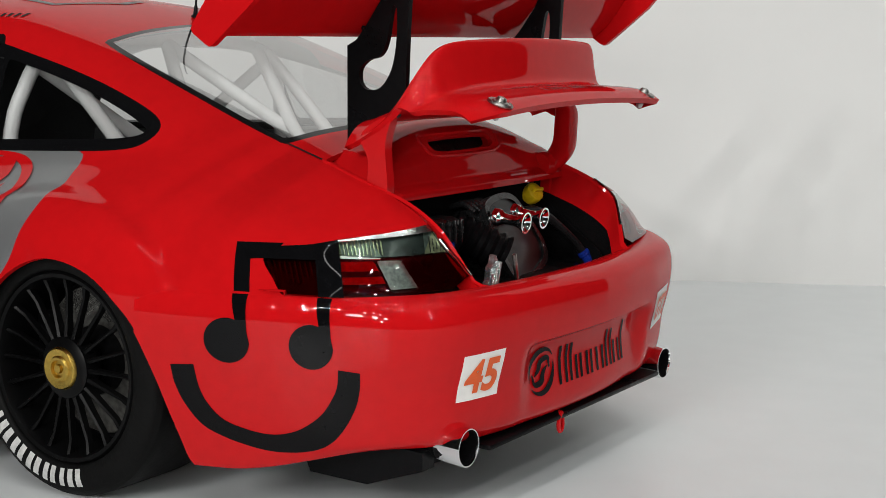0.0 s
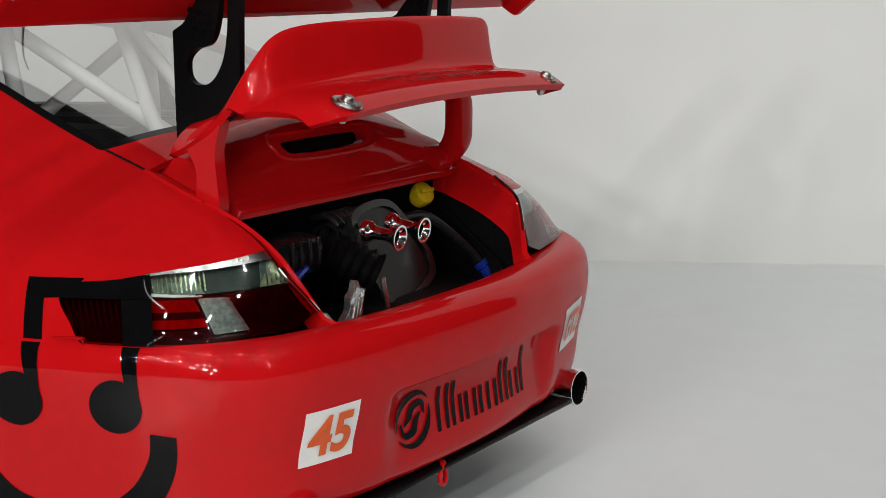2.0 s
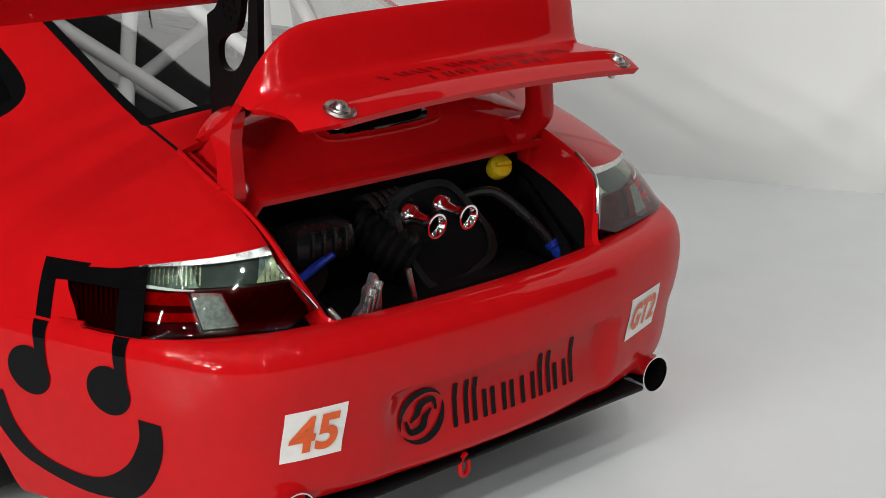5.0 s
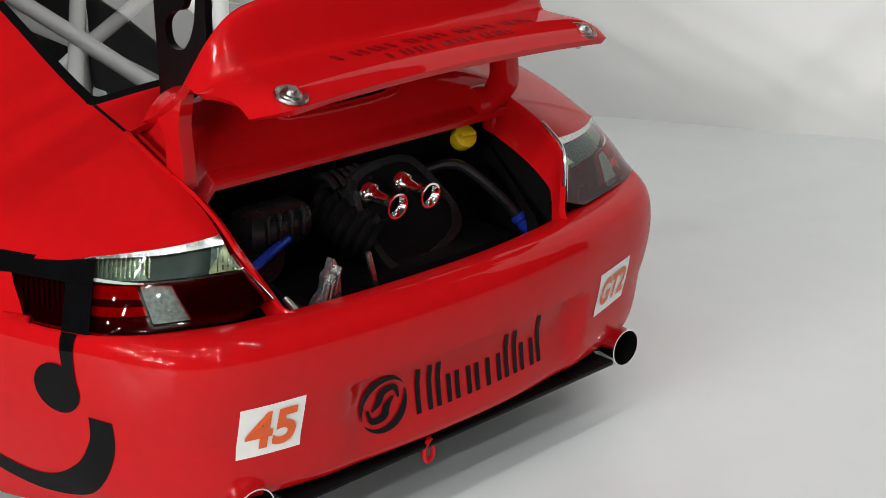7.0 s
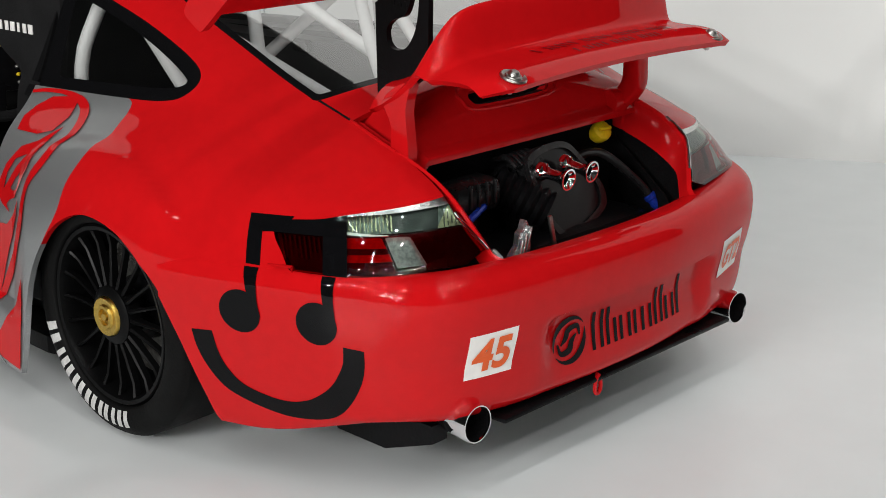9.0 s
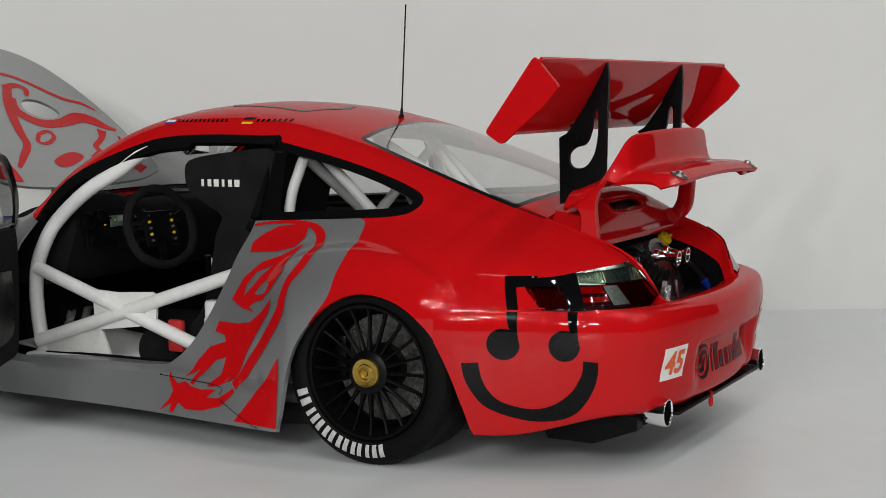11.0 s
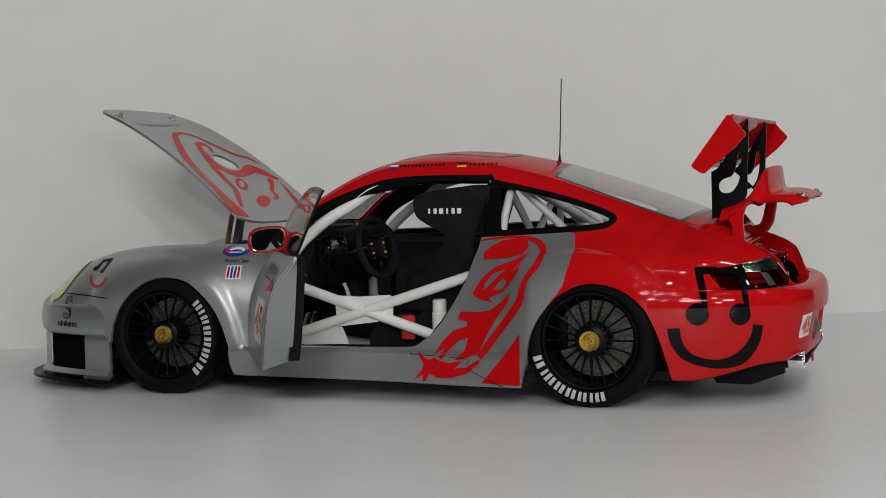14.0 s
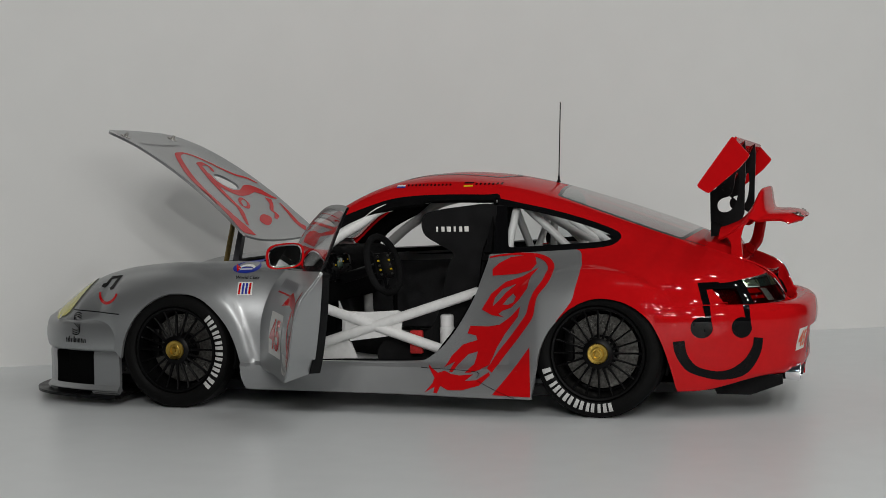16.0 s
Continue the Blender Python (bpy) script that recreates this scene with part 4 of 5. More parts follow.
def zone(geo, shape, step=.004):
    """The piece of a lamp patch inside an outline in (x - |y|, z), finely cut."""
    x, y, z = cols(geo)
    q = x - np.abs(y)
    a0, a1 = min(p[0] for p in shape), max(p[0] for p in shape)
    b0, b1 = min(p[1] for p in shape), max(p[1] for p in shape)
    keep = [f for f in geo.f if max(q[i] for i in f) > a0 and min(q[i] for i in f) < a1 and max(z[i] for i in f) > b0 and min(z[i] for i in f) < b1]
    if not keep:
        return Geo(), geo
    bm = bmesh.new()
    vs = {}
    for f in keep:
        for i in f:
            if i not in vs:
                vs[i] = bm.verts.new(geo.v[i])
    for f in keep:
        bm.faces.new([vs[i] for i in f])
    bmesh.ops.triangulate(bm, faces=bm.faces[:])
    for _ in range(4):
        long = [e for e in bm.edges if e.calc_length() > step * 1.5]
        if not long:
            break
        bmesh.ops.subdivide_edges(bm, edges=long, cuts=1)
        bmesh.ops.triangulate(bm, faces=[f for f in bm.faces if len(f.verts) > 3])
    fine = from_bm(bm)
    x, y, z = cols(fine)
    return cut(fine, inside(shape)(x - np.abs(y), z))


def skirt_of(geo, d0, d1):
    """The wall between two depths along a lamp patch's edge."""
    seen = collections.Counter((min(a, b), max(a, b)) for f in geo.f for a, b in zip(f, f[1:] + f[:1]))
    top, low = lifted(geo, d0).v, lifted(geo, d1).v
    n = len(top)
    return Geo(top + low, [(a, b, b + n, a + n) for f in geo.f for a, b in zip(f, f[1:] + f[:1]) if seen[(min(a, b), max(a, b))] == 1])


for left in (True, False):
    turn = (lambda g: g) if left else (lambda g: g.mirrored())
    lamp = part("tail_lamp", turn(lifted(lamp_skin, -.018)), LAMPRED, car, "tail lamp with red and clear lenses")
    solid(lamp, .003)
    part("lamp_housing", turn(skirt_of(lamp_skin, .001, -.018)), LAMPRED, lamp)
    x, y, z = cols(lamp_skin)
    q = x - np.abs(y)
    edge = inside(LAMP)(q, z)
    wide = .004 + .012 * np.clip((q - .02) / .30, 0, 1)
    rim_v = np.maximum(-(edge + wide), np.maximum(-.03 - q, .653 - z))
    lip, lens = cut(lamp_skin, rim_v)
    part("chrome_edge", turn(lifted(lip, .001)), RIBBED, lamp, "bright chrome edge of the lamp")
    upper, lower = cut(lens, .653 - cols(lens)[2])
    part("clear_lens", turn(lifted(upper, .002)), LENSCLEAR, lamp, "clear indicator lens")
    x, y, z = cols(lower)
    bright, lower = cut(lower, inside([(.120, .650), (.208, .648), (.266, .580), (.160, .580)])(x - np.abs(y), z))
    part("reversing_lens", turn(lifted(bright, .002)), LENSCLEAR, lamp, "clear reversing lens")
    part("red_lens", turn(lifted(lower, .002)), LENSRED, lamp, "dark red lens")
    for shape, m, d, nm, label in (
        ([(-.02, .654), (.45, .654), (.36, .720), (.15, .71), (-.02, .698)], LAMPGREY, -.020, "reflector", "green-grey reflector"),
        ([(.145, .654), (.30, .654), (.30, .712), (.10, .712)], LAMPDARK, -.018, "shade_panel", "dark lamp shade"),
        ([(.295, .655), (.395, .655), (.340, .708)], LAMPGOLD, -.014, "amber_reflector", "gold ribbed reflector"),
        ([(.000, .646), (.115, .646), (.150, .598), (.000, .598)], LAMPGLOW, -.020, "red_reflector", "bright red reflector"),
        ([(.000, .626), (.13, .626), (.14, .614), (.000, .614)], LAMPRED, -.016, "red_band", ""),
        ([(.125, .647), (.205, .645), (.262, .584), (.165, .584)], REVERSE, -.018, "reversing_reflector", "silver ribbed reflector"),
        ([(.000, .6545), (.14, .6500), (.14, .6535), (.000, .6600)], PALE, -.004, "lamp_divider", ""),
        ([(.405, .652), (.422, .652), (.462, .583), (.446, .583)], LAMPGLOW, -.008, "red_edge", ""),
        ([(-.226, .648), (-.214, .648), (-.194, .59), (-.206, .59)], RIBBED, -.004, "side_edge", "chrome lamp end"),
    ):
        g = zone(lifted(lamp_skin, d * .6), shape)[0]
        if g.f:
            part(nm, turn(g), m, lamp, label)
    for k in range(12):
        a = .008 + k * .0125
        g = zone(lifted(lamp_skin, -.0085), [(a, .658), (a + .005, .658), (a + .002, .692), (a - .003, .692)])[0]
        if g.f:
            part("clear_rib", turn(g), LAMPGOLD, lamp)
    for k in range(5):
        a = .318 + k * .013
        g = zone(lifted(lamp_skin, -.0065), [(a, .657), (a + .004, .657), (a + .002, .657 + .008 * (5 - k)), (a - .002, .657 + .008 * (5 - k))])[0]
        if g.f:
            part("gold_rib", turn(g), RIBBED, lamp)
    for k in range(8):
        a = -.195 + k * .016
        g = zone(lifted(lamp_skin, -.010), [(a, .598), (a + .006, .598), (a - .004, .645), (a - .010, .645)])[0]
        if g.f:
            part("red_rib", turn(g), LAMPRIB, lamp)
    for k in range(6):
        b = .589 + k * .0095
        g = zone(lifted(lamp_skin, -.009), [(.135, b), (.255, b), (.255, b + .003), (.135, b + .003)])[0]
        g = zone(g, [(.128, .645), (.203, .643), (.258, .586), (.168, .586)])[0] if g.f else g
        if g.f:
            part("reflector_rib", turn(g), REVERSE, lamp)
    for k in range(7):
        a = .135 + k * .012
        g = zone(lifted(lamp_skin, -.009), [(a, .645), (a + .003, .645), (a + .053, .586), (a + .050, .586)])[0]
        if g.f:
            part("reflector_rib", turn(g), REVERSE, lamp)
    skin_v = np.array(lamp_skin.v)
    bead = []
    for s in np.linspace(0, 1, 9):
        q0, z0 = .385 + .095 * s, .704 - .105 * s
        x, y, z = skin_v[np.argmin((skin_v[:, 0] - np.abs(skin_v[:, 1]) - q0) ** 2 + (skin_v[:, 2] - z0) ** 2)]
        bead.append((x + .004, y + .001, z + .002))
    part("chrome_bead", turn(tube(bead, .0042, 8, 2)), CHROME, lamp, "thin chrome bead along the lens edge")
    if left:
        for shape in ([(-.24, .651), (.004, .651), (.004, .70), (-.24, .70)], [(-.075, .570), (.004, .570), (.004, .652), (-.075, .652)]):
            b, _ = zone(lifted(lamp_skin, .005), shape)
            part("note_beam", b, DECALBLACK, lamp, "black note beam over the lens")

# ---- engine bay ----
inner = []
HIGH = tree(SHELL)
for x in np.linspace(.511, .655, 10):
    z = HIGH.ray_cast(Vector((x, -.500, 3)), Vector((0, 0, -1)))[0].z
    inner.append([(x, -.482, z - .004), (x, -.480, z - .010), (x, -.478, z - .03), (x, -.474, z - .065), (x, -.468, z - .095)])
for x in np.linspace(.66, .915, 18):
    w = LINES[2](x)
    inner.append([(x, -w[1] + .001, w[2] - .002), (x, -w[1] + .010, w[2] - .008), (x, -w[1] + .014, w[2] - .03), (x, -w[1] + .022, w[2] - .065), (x, -w[1] + .030, w[2] - .095)])
for dx, dz in ((.02, -.012), (.05, -.016)):
    inner.append([(q[0] + dx, q[1] + dx * .5, q[2] + dz) for q in inner[27]])
gutter = grid(inner)
dark = grid([[r[4], (r[4][0], r[4][1] + .012, r[4][2] - .06), (r[4][0], r[4][1] + .03, r[4][2] - .26)] for r in inner])
for g in (dark, dark.mirrored()):
    solid(part("bay_side", g, FLOCK, car, "black engine bay side"), .004)
for g in (gutter, gutter.mirrored()):
    solid(part("bay_gutter", g, RED, car, "red gutter beside the engine bay"), .008)
lining = [[(x, y * k, z) for y in np.linspace(-.44, .385, 9)] for x, z, k in ((.63, .77, 1), (.63, .34, 1), (.93, .34, 1), (.93, .44, 1), (.93, .53, .85))]
solid(part("engine_bay", grid(lining), FLOCK, car, "black engine bay lining", 20), .006)
for y in (-.445, .392):
    part("bay_side", plate([(.63, .34), (.93, .34), (.93, .46), (.86, .56), (.70, .66), (.63, .70)], [], .008, lambda a, b, c, y=y: (a, y * (.975 - .16 * (a - .63) / .3) + c - .004, b)), FLOCK, car, "black engine bay side", 20)
for dy, dz in ((.004, .004), (.012, -.018)):
    strip = [(x, dy - LINES[2](x)[1], LINES[2](x)[2] + dz) for x in np.linspace(.79, .895, 7)]
    part("lamp_strip", tube(strip, .0055, 8, 2).mirrored(), CHROME, car, "thin chrome strip beside the lamp")
rail = [(x, -.4975, HIGH.ray_cast(Vector((x, -.4975, 3)), Vector((0, 0, -1)))[0].z - .002) for x in np.linspace(.505, .66, 9)]
for g in (tube(rail, .006, 8, 1), tube(rail, .006, 8, 1).mirrored()):
    part("gutter_edge", g, RED, car, "rolled red edge of the gutter")
# red cover in front of the bay with a slot
cover = []
for y in np.linspace(-.484, .412, 57):
    e = min(abs(y + .02) / .44, 1) ** 2.2
    prof = [(.474, .890 - .035 * e), (.495, .924 - .065 * e), (.53, .938 - .08 * e), (.57, .934 - .085 * e), (.605, .915 - .075 * e), (.632, .888 - .055 * e), (.652, .850 - .03 * e), (.664, .810 - .01 * e), (.671, .788), (.690, .776), (.697, .770), (.698, .755)]
    low = .07 * min(max((abs(y) - .42) / .06, 0), 1)
    cover.append([(p.x - .02 * y * y, y, p.z - low * min(max((p.x - .47) / .05, 0), 1)) for p in spline([(a, 0, b) for a, b in prof], 6)])
cov = grid(cover)
x, y, z = cols(cov)
s_len = inside(rounded([(-.205, .876), (-.17, .862), (.06, .862), (.095, .876), (.095, .886), (.06, .895), (-.17, .895), (-.205, .886)], 5))(y, z)
slot, cov_left = cut(cov, np.maximum(s_len, .60 - x))
solid(part("intake_cover", cov_left, RED, car, "red intake cover with a wide slot"), .012)
dished = Geo([(p[0] - .030, p[1], p[2] - .004) for p in slot.v], slot.f)
COVER = tree(cov)
lip = []
for q, z in rounded([(-.235, .880), (-.19, .852), (.08, .852), (.125, .880), (.12, .895), (.08, .904), (-.19, .904), (-.23, .895)], 5):
    lip.append(COVER.ray_cast(Vector((2, q, z)), Vector((-1, 0, 0)))[0])
part("slot_lip", tube(lip + lip[:1], .0055, 8, 1), RED, car, "raised red lip round the slot")
part("intake_slot", dished, BLACK, car, "dark intake slot")
# lid hinges: a flat arm on one side, a bent round-edged arm on the other
prof = [(.640, .775), (.690, .772), (.698, .80), (.690, .90), (.705, .965), (.66, .955), (.615, .915), (.640, .86)]
part("lid_hinge", plate(rounded(prof, 4), [], .030, lambda a, b, c: (a, -.493 + c, b)), RED, car, "red lid hinge arm", 30)
GOOSE = [(.745, .300, .990), (.742, .335, .960), (.730, .358, .905), (.716, .374, .850), (.692, .372, .812), (.668, .355, .788), (.655, .325, .792)]
rows = []
for i, q in enumerate(spline(GOOSE, 5)):
    t = i / (5 * (len(GOOSE) - 1))
    w, h = .034 - .006 * t, .030 + .004 * math.sin(math.pi * t)
    rows.append([q + Vector((h * math.copysign(abs(math.cos(a)) ** .7, math.cos(a)) * .9, w * math.copysign(abs(math.sin(a)) ** .7, math.sin(a)), -h * math.cos(a) * .35)) for a in np.linspace(0, 2 * math.pi, 21)[:-1]])
part("lid_hinge", capped(rows), RED, car, "red goose-neck lid hinge arm", 50)
part("hinge_boss", lathe([(.001, -.03), (.034, -.03), (.038, -.022), (.038, .022), (.034, .03), (.001, .03)], (.668, .345, .795), (.668, 1, .795), 24), RED, car)
# air box with two chrome trumpets
AXIS = Vector((.93, .10, .36)).normalized()
FACE = Vector((.770, .015, .632))
right = Vector((0, 1, 0)) - AXIS * AXIS.y
right.normalize()
upv = AXIS.cross(right)
if upv.z < 0:
    upv = -upv


def on_face(a, b, c):
    return FACE + right * a + upv * b + AXIS * c


shield = rounded([(-.135, .07), (-.11, .105), (-.02, .12), (.055, .112), (.10, .075), (.155, .0), (.172, -.035), (.165, -.075), (.12, -.10), (.0, -.135), (-.05, -.135), (-.095, -.095), (-.125, -.02)], 5)
rim_ring = [(a * .86, b * .86) for a, b in shield]
part("air_box", plate(shield, [], .12, lambda a, b, c: on_face(a, b, c - .135)), BAYBLACK, car, "black moulded air box", 30)
part("air_box_rim", plate(shield, [rim_ring], .012, lambda a, b, c: on_face(a, b, c - .014)), BAYBLACK, car, "", 30)
part("carbon_panel", plate(rim_ring, [], .006, lambda a, b, c: on_face(a, b, c - .014)), CARBON, car, "carbon weave panel", 30)
for mouth in (Vector((.846, -.073, .68)), Vector((.849, .018, .684))):
    foot = mouth - Vector((1, .05, -.10)).normalized() * .078
    part("trumpet", lathe([(.022, -.006), (.023, .004), (.018, .010), (.0145, .02), (.0145, .050), (.018, .065), (.026, .075), (.0285, .079), (.0285, .082), (.024, .082), (.017, .072), (.012, .06), (.011, .03), (.001, .03)], foot, mouth, 28), CHROME, car, "polished chrome intake trumpet")
    part("trumpet_bore", lathe([(.0150, .0690), (.0110, .0595), (.0102, .031), (.001, .031)], foot, mouth, 24), GLOSSBLACK, car, "dark trumpet bore")
    part("trumpet_boss", lathe([(.024, -.012), (.024, .0), (.020, .006), (.016, .006)], foot, mouth, 24), CHROME, car)
# cap, hoses and brackets
cap = Vector((.659, .303, .714))
capdir = cap + Vector((.75, -.15, .5))
part("filler_cap", lathe([(.024, -.03), (.028, -.02), (.030, .0), (.028, .010), (.022, .014), (.001, .015)], cap, capdir, 30), YELLOW, car, "yellow oil filler cap")
part("cap_grip", box(0, 0, .018, .042, .011, .016, .004).moved(axis_to(cap, capdir)), YELLOW, car)
part("oil_neck", lathe([(.026, -.18), (.026, -.02)], cap, capdir, 20), BLACK, car)
part("hose", tube([(.66, .16, .66), (.70, .22, .675), (.735, .255, .655), (.79, .31, .585), (.812, .33, .548)], .0125, 10), BAYBLACK, car, "black rubber hose")
part("hose_fitting", lathe([(.014, 0), (.018, .004), (.018, .014), (.015, .018), (.015, .034), (.010, .05)], (.808, .328, .555), (.838, .352, .505), 16), BLUE, car, "blue anodised hose fitting")
part("hose", tube([(.79, -.45, .592), (.78, -.37, .622), (.755, -.29, .638)], .010, 10), BLUE, car, "blue hose")
part("hose", tube([(.75, -.40, .50), (.80, -.36, .53), (.84, -.33, .51)], .020, 10), BLACK, car, "black rubber hose")
part("bellows", lathe([(.045 + .010 * (i % 2), i * .012) for i in range(14)], (.68, -.17, .66), (.80, -.08, .585), 24), BLACK, car, "black ribbed air hose")
part("coil_cover", box(.71, -.30, .66, .10, .17, .09, .03), BAYBLACK, car, "black coil cover")
for k in range(4):
    part("cover_fin", box(.762, -.345 + .030 * k, .672, .012, .009, .062, .004), BAYBLACK, car)
part("fan_housing", lathe([(.001, .0), (.055, .0), (.062, .006), (.066, .02), (.066, .05), (.001, .05)], (.665, -.335, .590), (.73, -.335, .605), 32), BAYBLACK, car, "round black fan housing")
for k in range(5):
    part("runner", tube([(.655, -.14 + .022 * k, .715), (.70, -.14 + .022 * k, .725), (.735, -.14 + .022 * k, .705)], .009, 8, 3), BAYBLACK, car, "black intake runner")
part("stud", lathe([(.008, 0), (.008, .05), (.005, .055), (.001, .056)], (.905, -.375, .535), (.885, -.400, .575), 12), STEEL, car, "silver stud")
part("engine_block", box(.74, -.02, .42, .20, .66, .22, .03), BLACK, car, "black engine block")
bracket = part("silver_bracket", plate(rounded([(-.330, .505), (-.262, .508), (-.250, .545), (-.256, .600), (-.270, .622), (-.280, .600), (-.292, .590), (-.298, .560), (-.318, .540)], 4), [], .016, lambda a, b, c: (.858 + c, a, b)), CAST, car, "cast silver bracket", 25)
for k in range(3):
    part("bracket_rib", box(.880, -.298 + .016 * k, .548 + .014 * k, .014, .006, .060, .003, Matrix.Rotation(-.30, 4, "X")), CAST, bracket)
part("bracket_foot", box(.880, -.330, .520, .03, .05, .018, .006), CAST, bracket)
part("dip_strip", box(.875, -.165, .56, .010, .012, .11, .003, Matrix.Rotation(.25, 4, "X")), STEEL, car)

# lid pins
for y in (-.437, .344):
    a, b = (.974, y, 1.000), (1.034, y, 1.165)
    part("lid_pin", lathe([(.001, -.034), (.008, -.03), (.010, -.018), (.007, -.012), (.007, .006), (.031, .007), (.033, .010), (.030, .014), (.021, .012), (.019, .015), (.014, .016), (.012, .022), (.009, .025), (.001, .025)], a, b, 26), STEEL, car, "silver bonnet pin and washer")
# raised lid lettering, unreadable: plain bars
LIDSKIN = tree(grid(lid_rows))
DARKRED = mat("dark_red_decal", (.16, .004, .006), .3, coat=.5, grain=.05)
for wd, k, xx, long in ((.54, 12, .898, .018), (.36, 10, .948, .012)):
    for i in range(k):
        a = -wd / 2 + wd * i / k
        for b in (a, a + wd / k * .44) if i % 3 else (a,):
            decal("lid_bar", [([(xx - long, b), (xx + long, b), (xx + long, b + wd / k * .24), (xx - long, b + wd / k * .24)], [])], "top", LIDSKIN, DARKRED, lid, "", .0015)

# ---- exhausts, underbody ----
for y in (-.566, .530):
    part("exhaust_pipe", lathe([(.030, -.20), (.034, -.10), (.044, -.05), (.047, -.004), (.046, .002), (.043, .002), (.0415, -.004)], (.985, y, .212), (2, y, .205), 40), CHROME, car, "polished round exhaust pipe")
    # the bore is plain black all the way in
    part("exhaust_bore", lathe([(.0416, -.003), (.039, -.09), (.001, -.09)], (.985, y, .212), (2, y, .205), 30), FLOCK, car, "black exhaust bore")
under = plate([(-3.1, .55), (-2.75, .62), (-1.95, .80), (-.42, .84), (.42, .62), (.84, .60), (.88, .50), (.90, .25), (.90, -.25), (.88, -.50), (.84, -.60), (.42, -.62), (-.42, -.84), (-1.95, -.80), (-2.75, -.62), (-3.1, -.55)], [], .05, lambda a, b, c: (a, b, .10 + c + max(a - .35, 0) * .09))
part("floor_pan", under, BLACK, car, "flat black underbody", 0)
part("diffuser", plate([(.55, .14), (.57, .098), (.74, .096), (.90, .155), (.90, .20), (.55, .20)], [], .05, lambda a, b, c: (a, -.63 + c, b)), BLACK, car, "black diffuser fence", 20)
part("diffuser", plate([(.55, .14), (.57, .098), (.74, .096), (.90, .155), (.90, .20), (.55, .20)], [], .05, lambda a, b, c: (a, .58 + c, b)), BLACK, car, "black diffuser fence", 20)
part("diffuser_lip", box(.950, 0, .192, .09, .96, .014, .006), BLACK, car, "black strip under the bumper")
tow = [(.985, -.115 + .014 * math.sin(t), .172 + .030 * math.cos(t) * (1 if math.cos(t) > 0 else .7)) for t in np.linspace(0, 6.283, 17)]
part("tow_loop", tube([(p[0] + .006 * i / 16, p[1], p[2]) for i, p in enumerate(tow)], .0055, 8, 2), RED, car, "red tow loop")
# wheel wells
for xc, r in ((0.02, .335), (-2.335, .335)):
    rows = []
    for t in np.linspace(-.25, math.pi + .25, 26):
        rows.append([(xc + r * math.cos(t), y, .30 + r * math.sin(t) * .98) for y in (-.86, -.5)])
    g = grid(rows)
    back = Geo([(xc, -.5, .30)] + [r_[1] for r_ in rows], [(0, i + 1, i + 2) for i in range(len(rows) - 1)])
    g.add(back)
    for h in (g, g.mirrored()):
        solid(part("wheel_well", h, FLOCK, car, "black wheel well"), .01)
# antenna
part("antenna", lathe([(.012, 0), (.012, .006), (.007, .012), (.006, .03), (.0034, .04), (.0030, .44), (.0036, .455), (.001, .458)], (-.363, 0, 1.203), (-.352, .03, 1.661), 10), BLACK, car, "thin black roof aerial")

# ---- cabin ----
part("cabin_floor", box(-.95, 0, .165, 1.75, 1.45, .03, .005), SILVER, car, "silver cabin floor")
part("cabin_floor", box(.05, 0, .60, .75, 1.05, .02, .005), SILVER, car, "silver rear shelf")
shelf = [[(x, y, .62 + .19 * ease((x + .30) / .74)) for y in np.linspace(-.50, .50, 9)] for x in np.linspace(-.30, .43, 12)]
solid(part("parcel_shelf", grid(shelf), SILVER, car, "silver shelf under the rear window"), .01)
part("far_sill", box(-1.2, .74, .24, 1.1, .10, .06, .015), SILVER, car)
part("bulkhead", box(-1.98, 0, .45, .02, 1.3, .62, .004), CABIN, car, "black front bulkhead")
part("rear_bulkhead", box(-.36, 0, .40, .02, 1.4, .46, .004), CABIN, car, "black rear bulkhead")
part("far_door_card", box(-1.18, .725, .55, 1.15, .03, .50, .02), mat("grey_card", (.022, .022, .024), .6, grain=.15, size=60), car, "black far door card")
part("door_pull", box(-1.05, .700, .72, .09, .03, .05, .012), GLOSSBLACK, car)
part("sill_plate", plate([(-1.715, .25), (-1.715, .292), (-1.43, .375), (-1.40, .35), (-1.36, .25)], [], .012, lambda a, b, c: (a, -.672 + c, b)), WHITE, car, "white plate between door bar and sill", 30)
part("inner_sill", box(-1.22, -.735, .235, 1.02, .09, .05, .015), WHITE, car, "white inner door sill")
dash = []
for y in np.linspace(-.60, .62, 21):
    bulge = .05 * math.exp(-((y + .36) / .2) ** 2)
    prof = [(-1.93, .80), (-1.80, .838 + bulge * .6), (-1.66, .842 + bulge), (-1.60, .815 + bulge), (-1.585, .76 + bulge * .5), (-1.62, .66), (-1.66, .56), (-1.72, .52), (-1.93, .52)]
    dash.append([(p.x, y, p.z) for p in spline([(a, 0, b) for a, b in prof], 4)])
part("dashboard", capped(dash), CABIN, car, "black dashboard with gauges", 50)
part("gauge_panel", box(-1.575, -.36, .745, .02, .40, .13, .02, Matrix.Rotation(-.15, 4, "Y")), BLACK, car, "black switch panel")
part("gauge_screen", box(-1.560, -.375, .775, .008, .085, .05, .008, Matrix.Rotation(-.15, 4, "Y")), mat("green_screen", (.10, .16, .12), .2, coat=.5), car, "dark green display")
random.seed(4)
for i in range(34):
    y, z = -.56 + .42 * random.random(), .66 + .13 * random.random()
    part("switch", lathe([(.005, 0), (.005, .006), (.001, .008)], (-1.562, y, z), (-1, y, z), 10), random.choice((YELLOW, BLACK, BLACK, STEEL, BLACK, BLACK)), car)
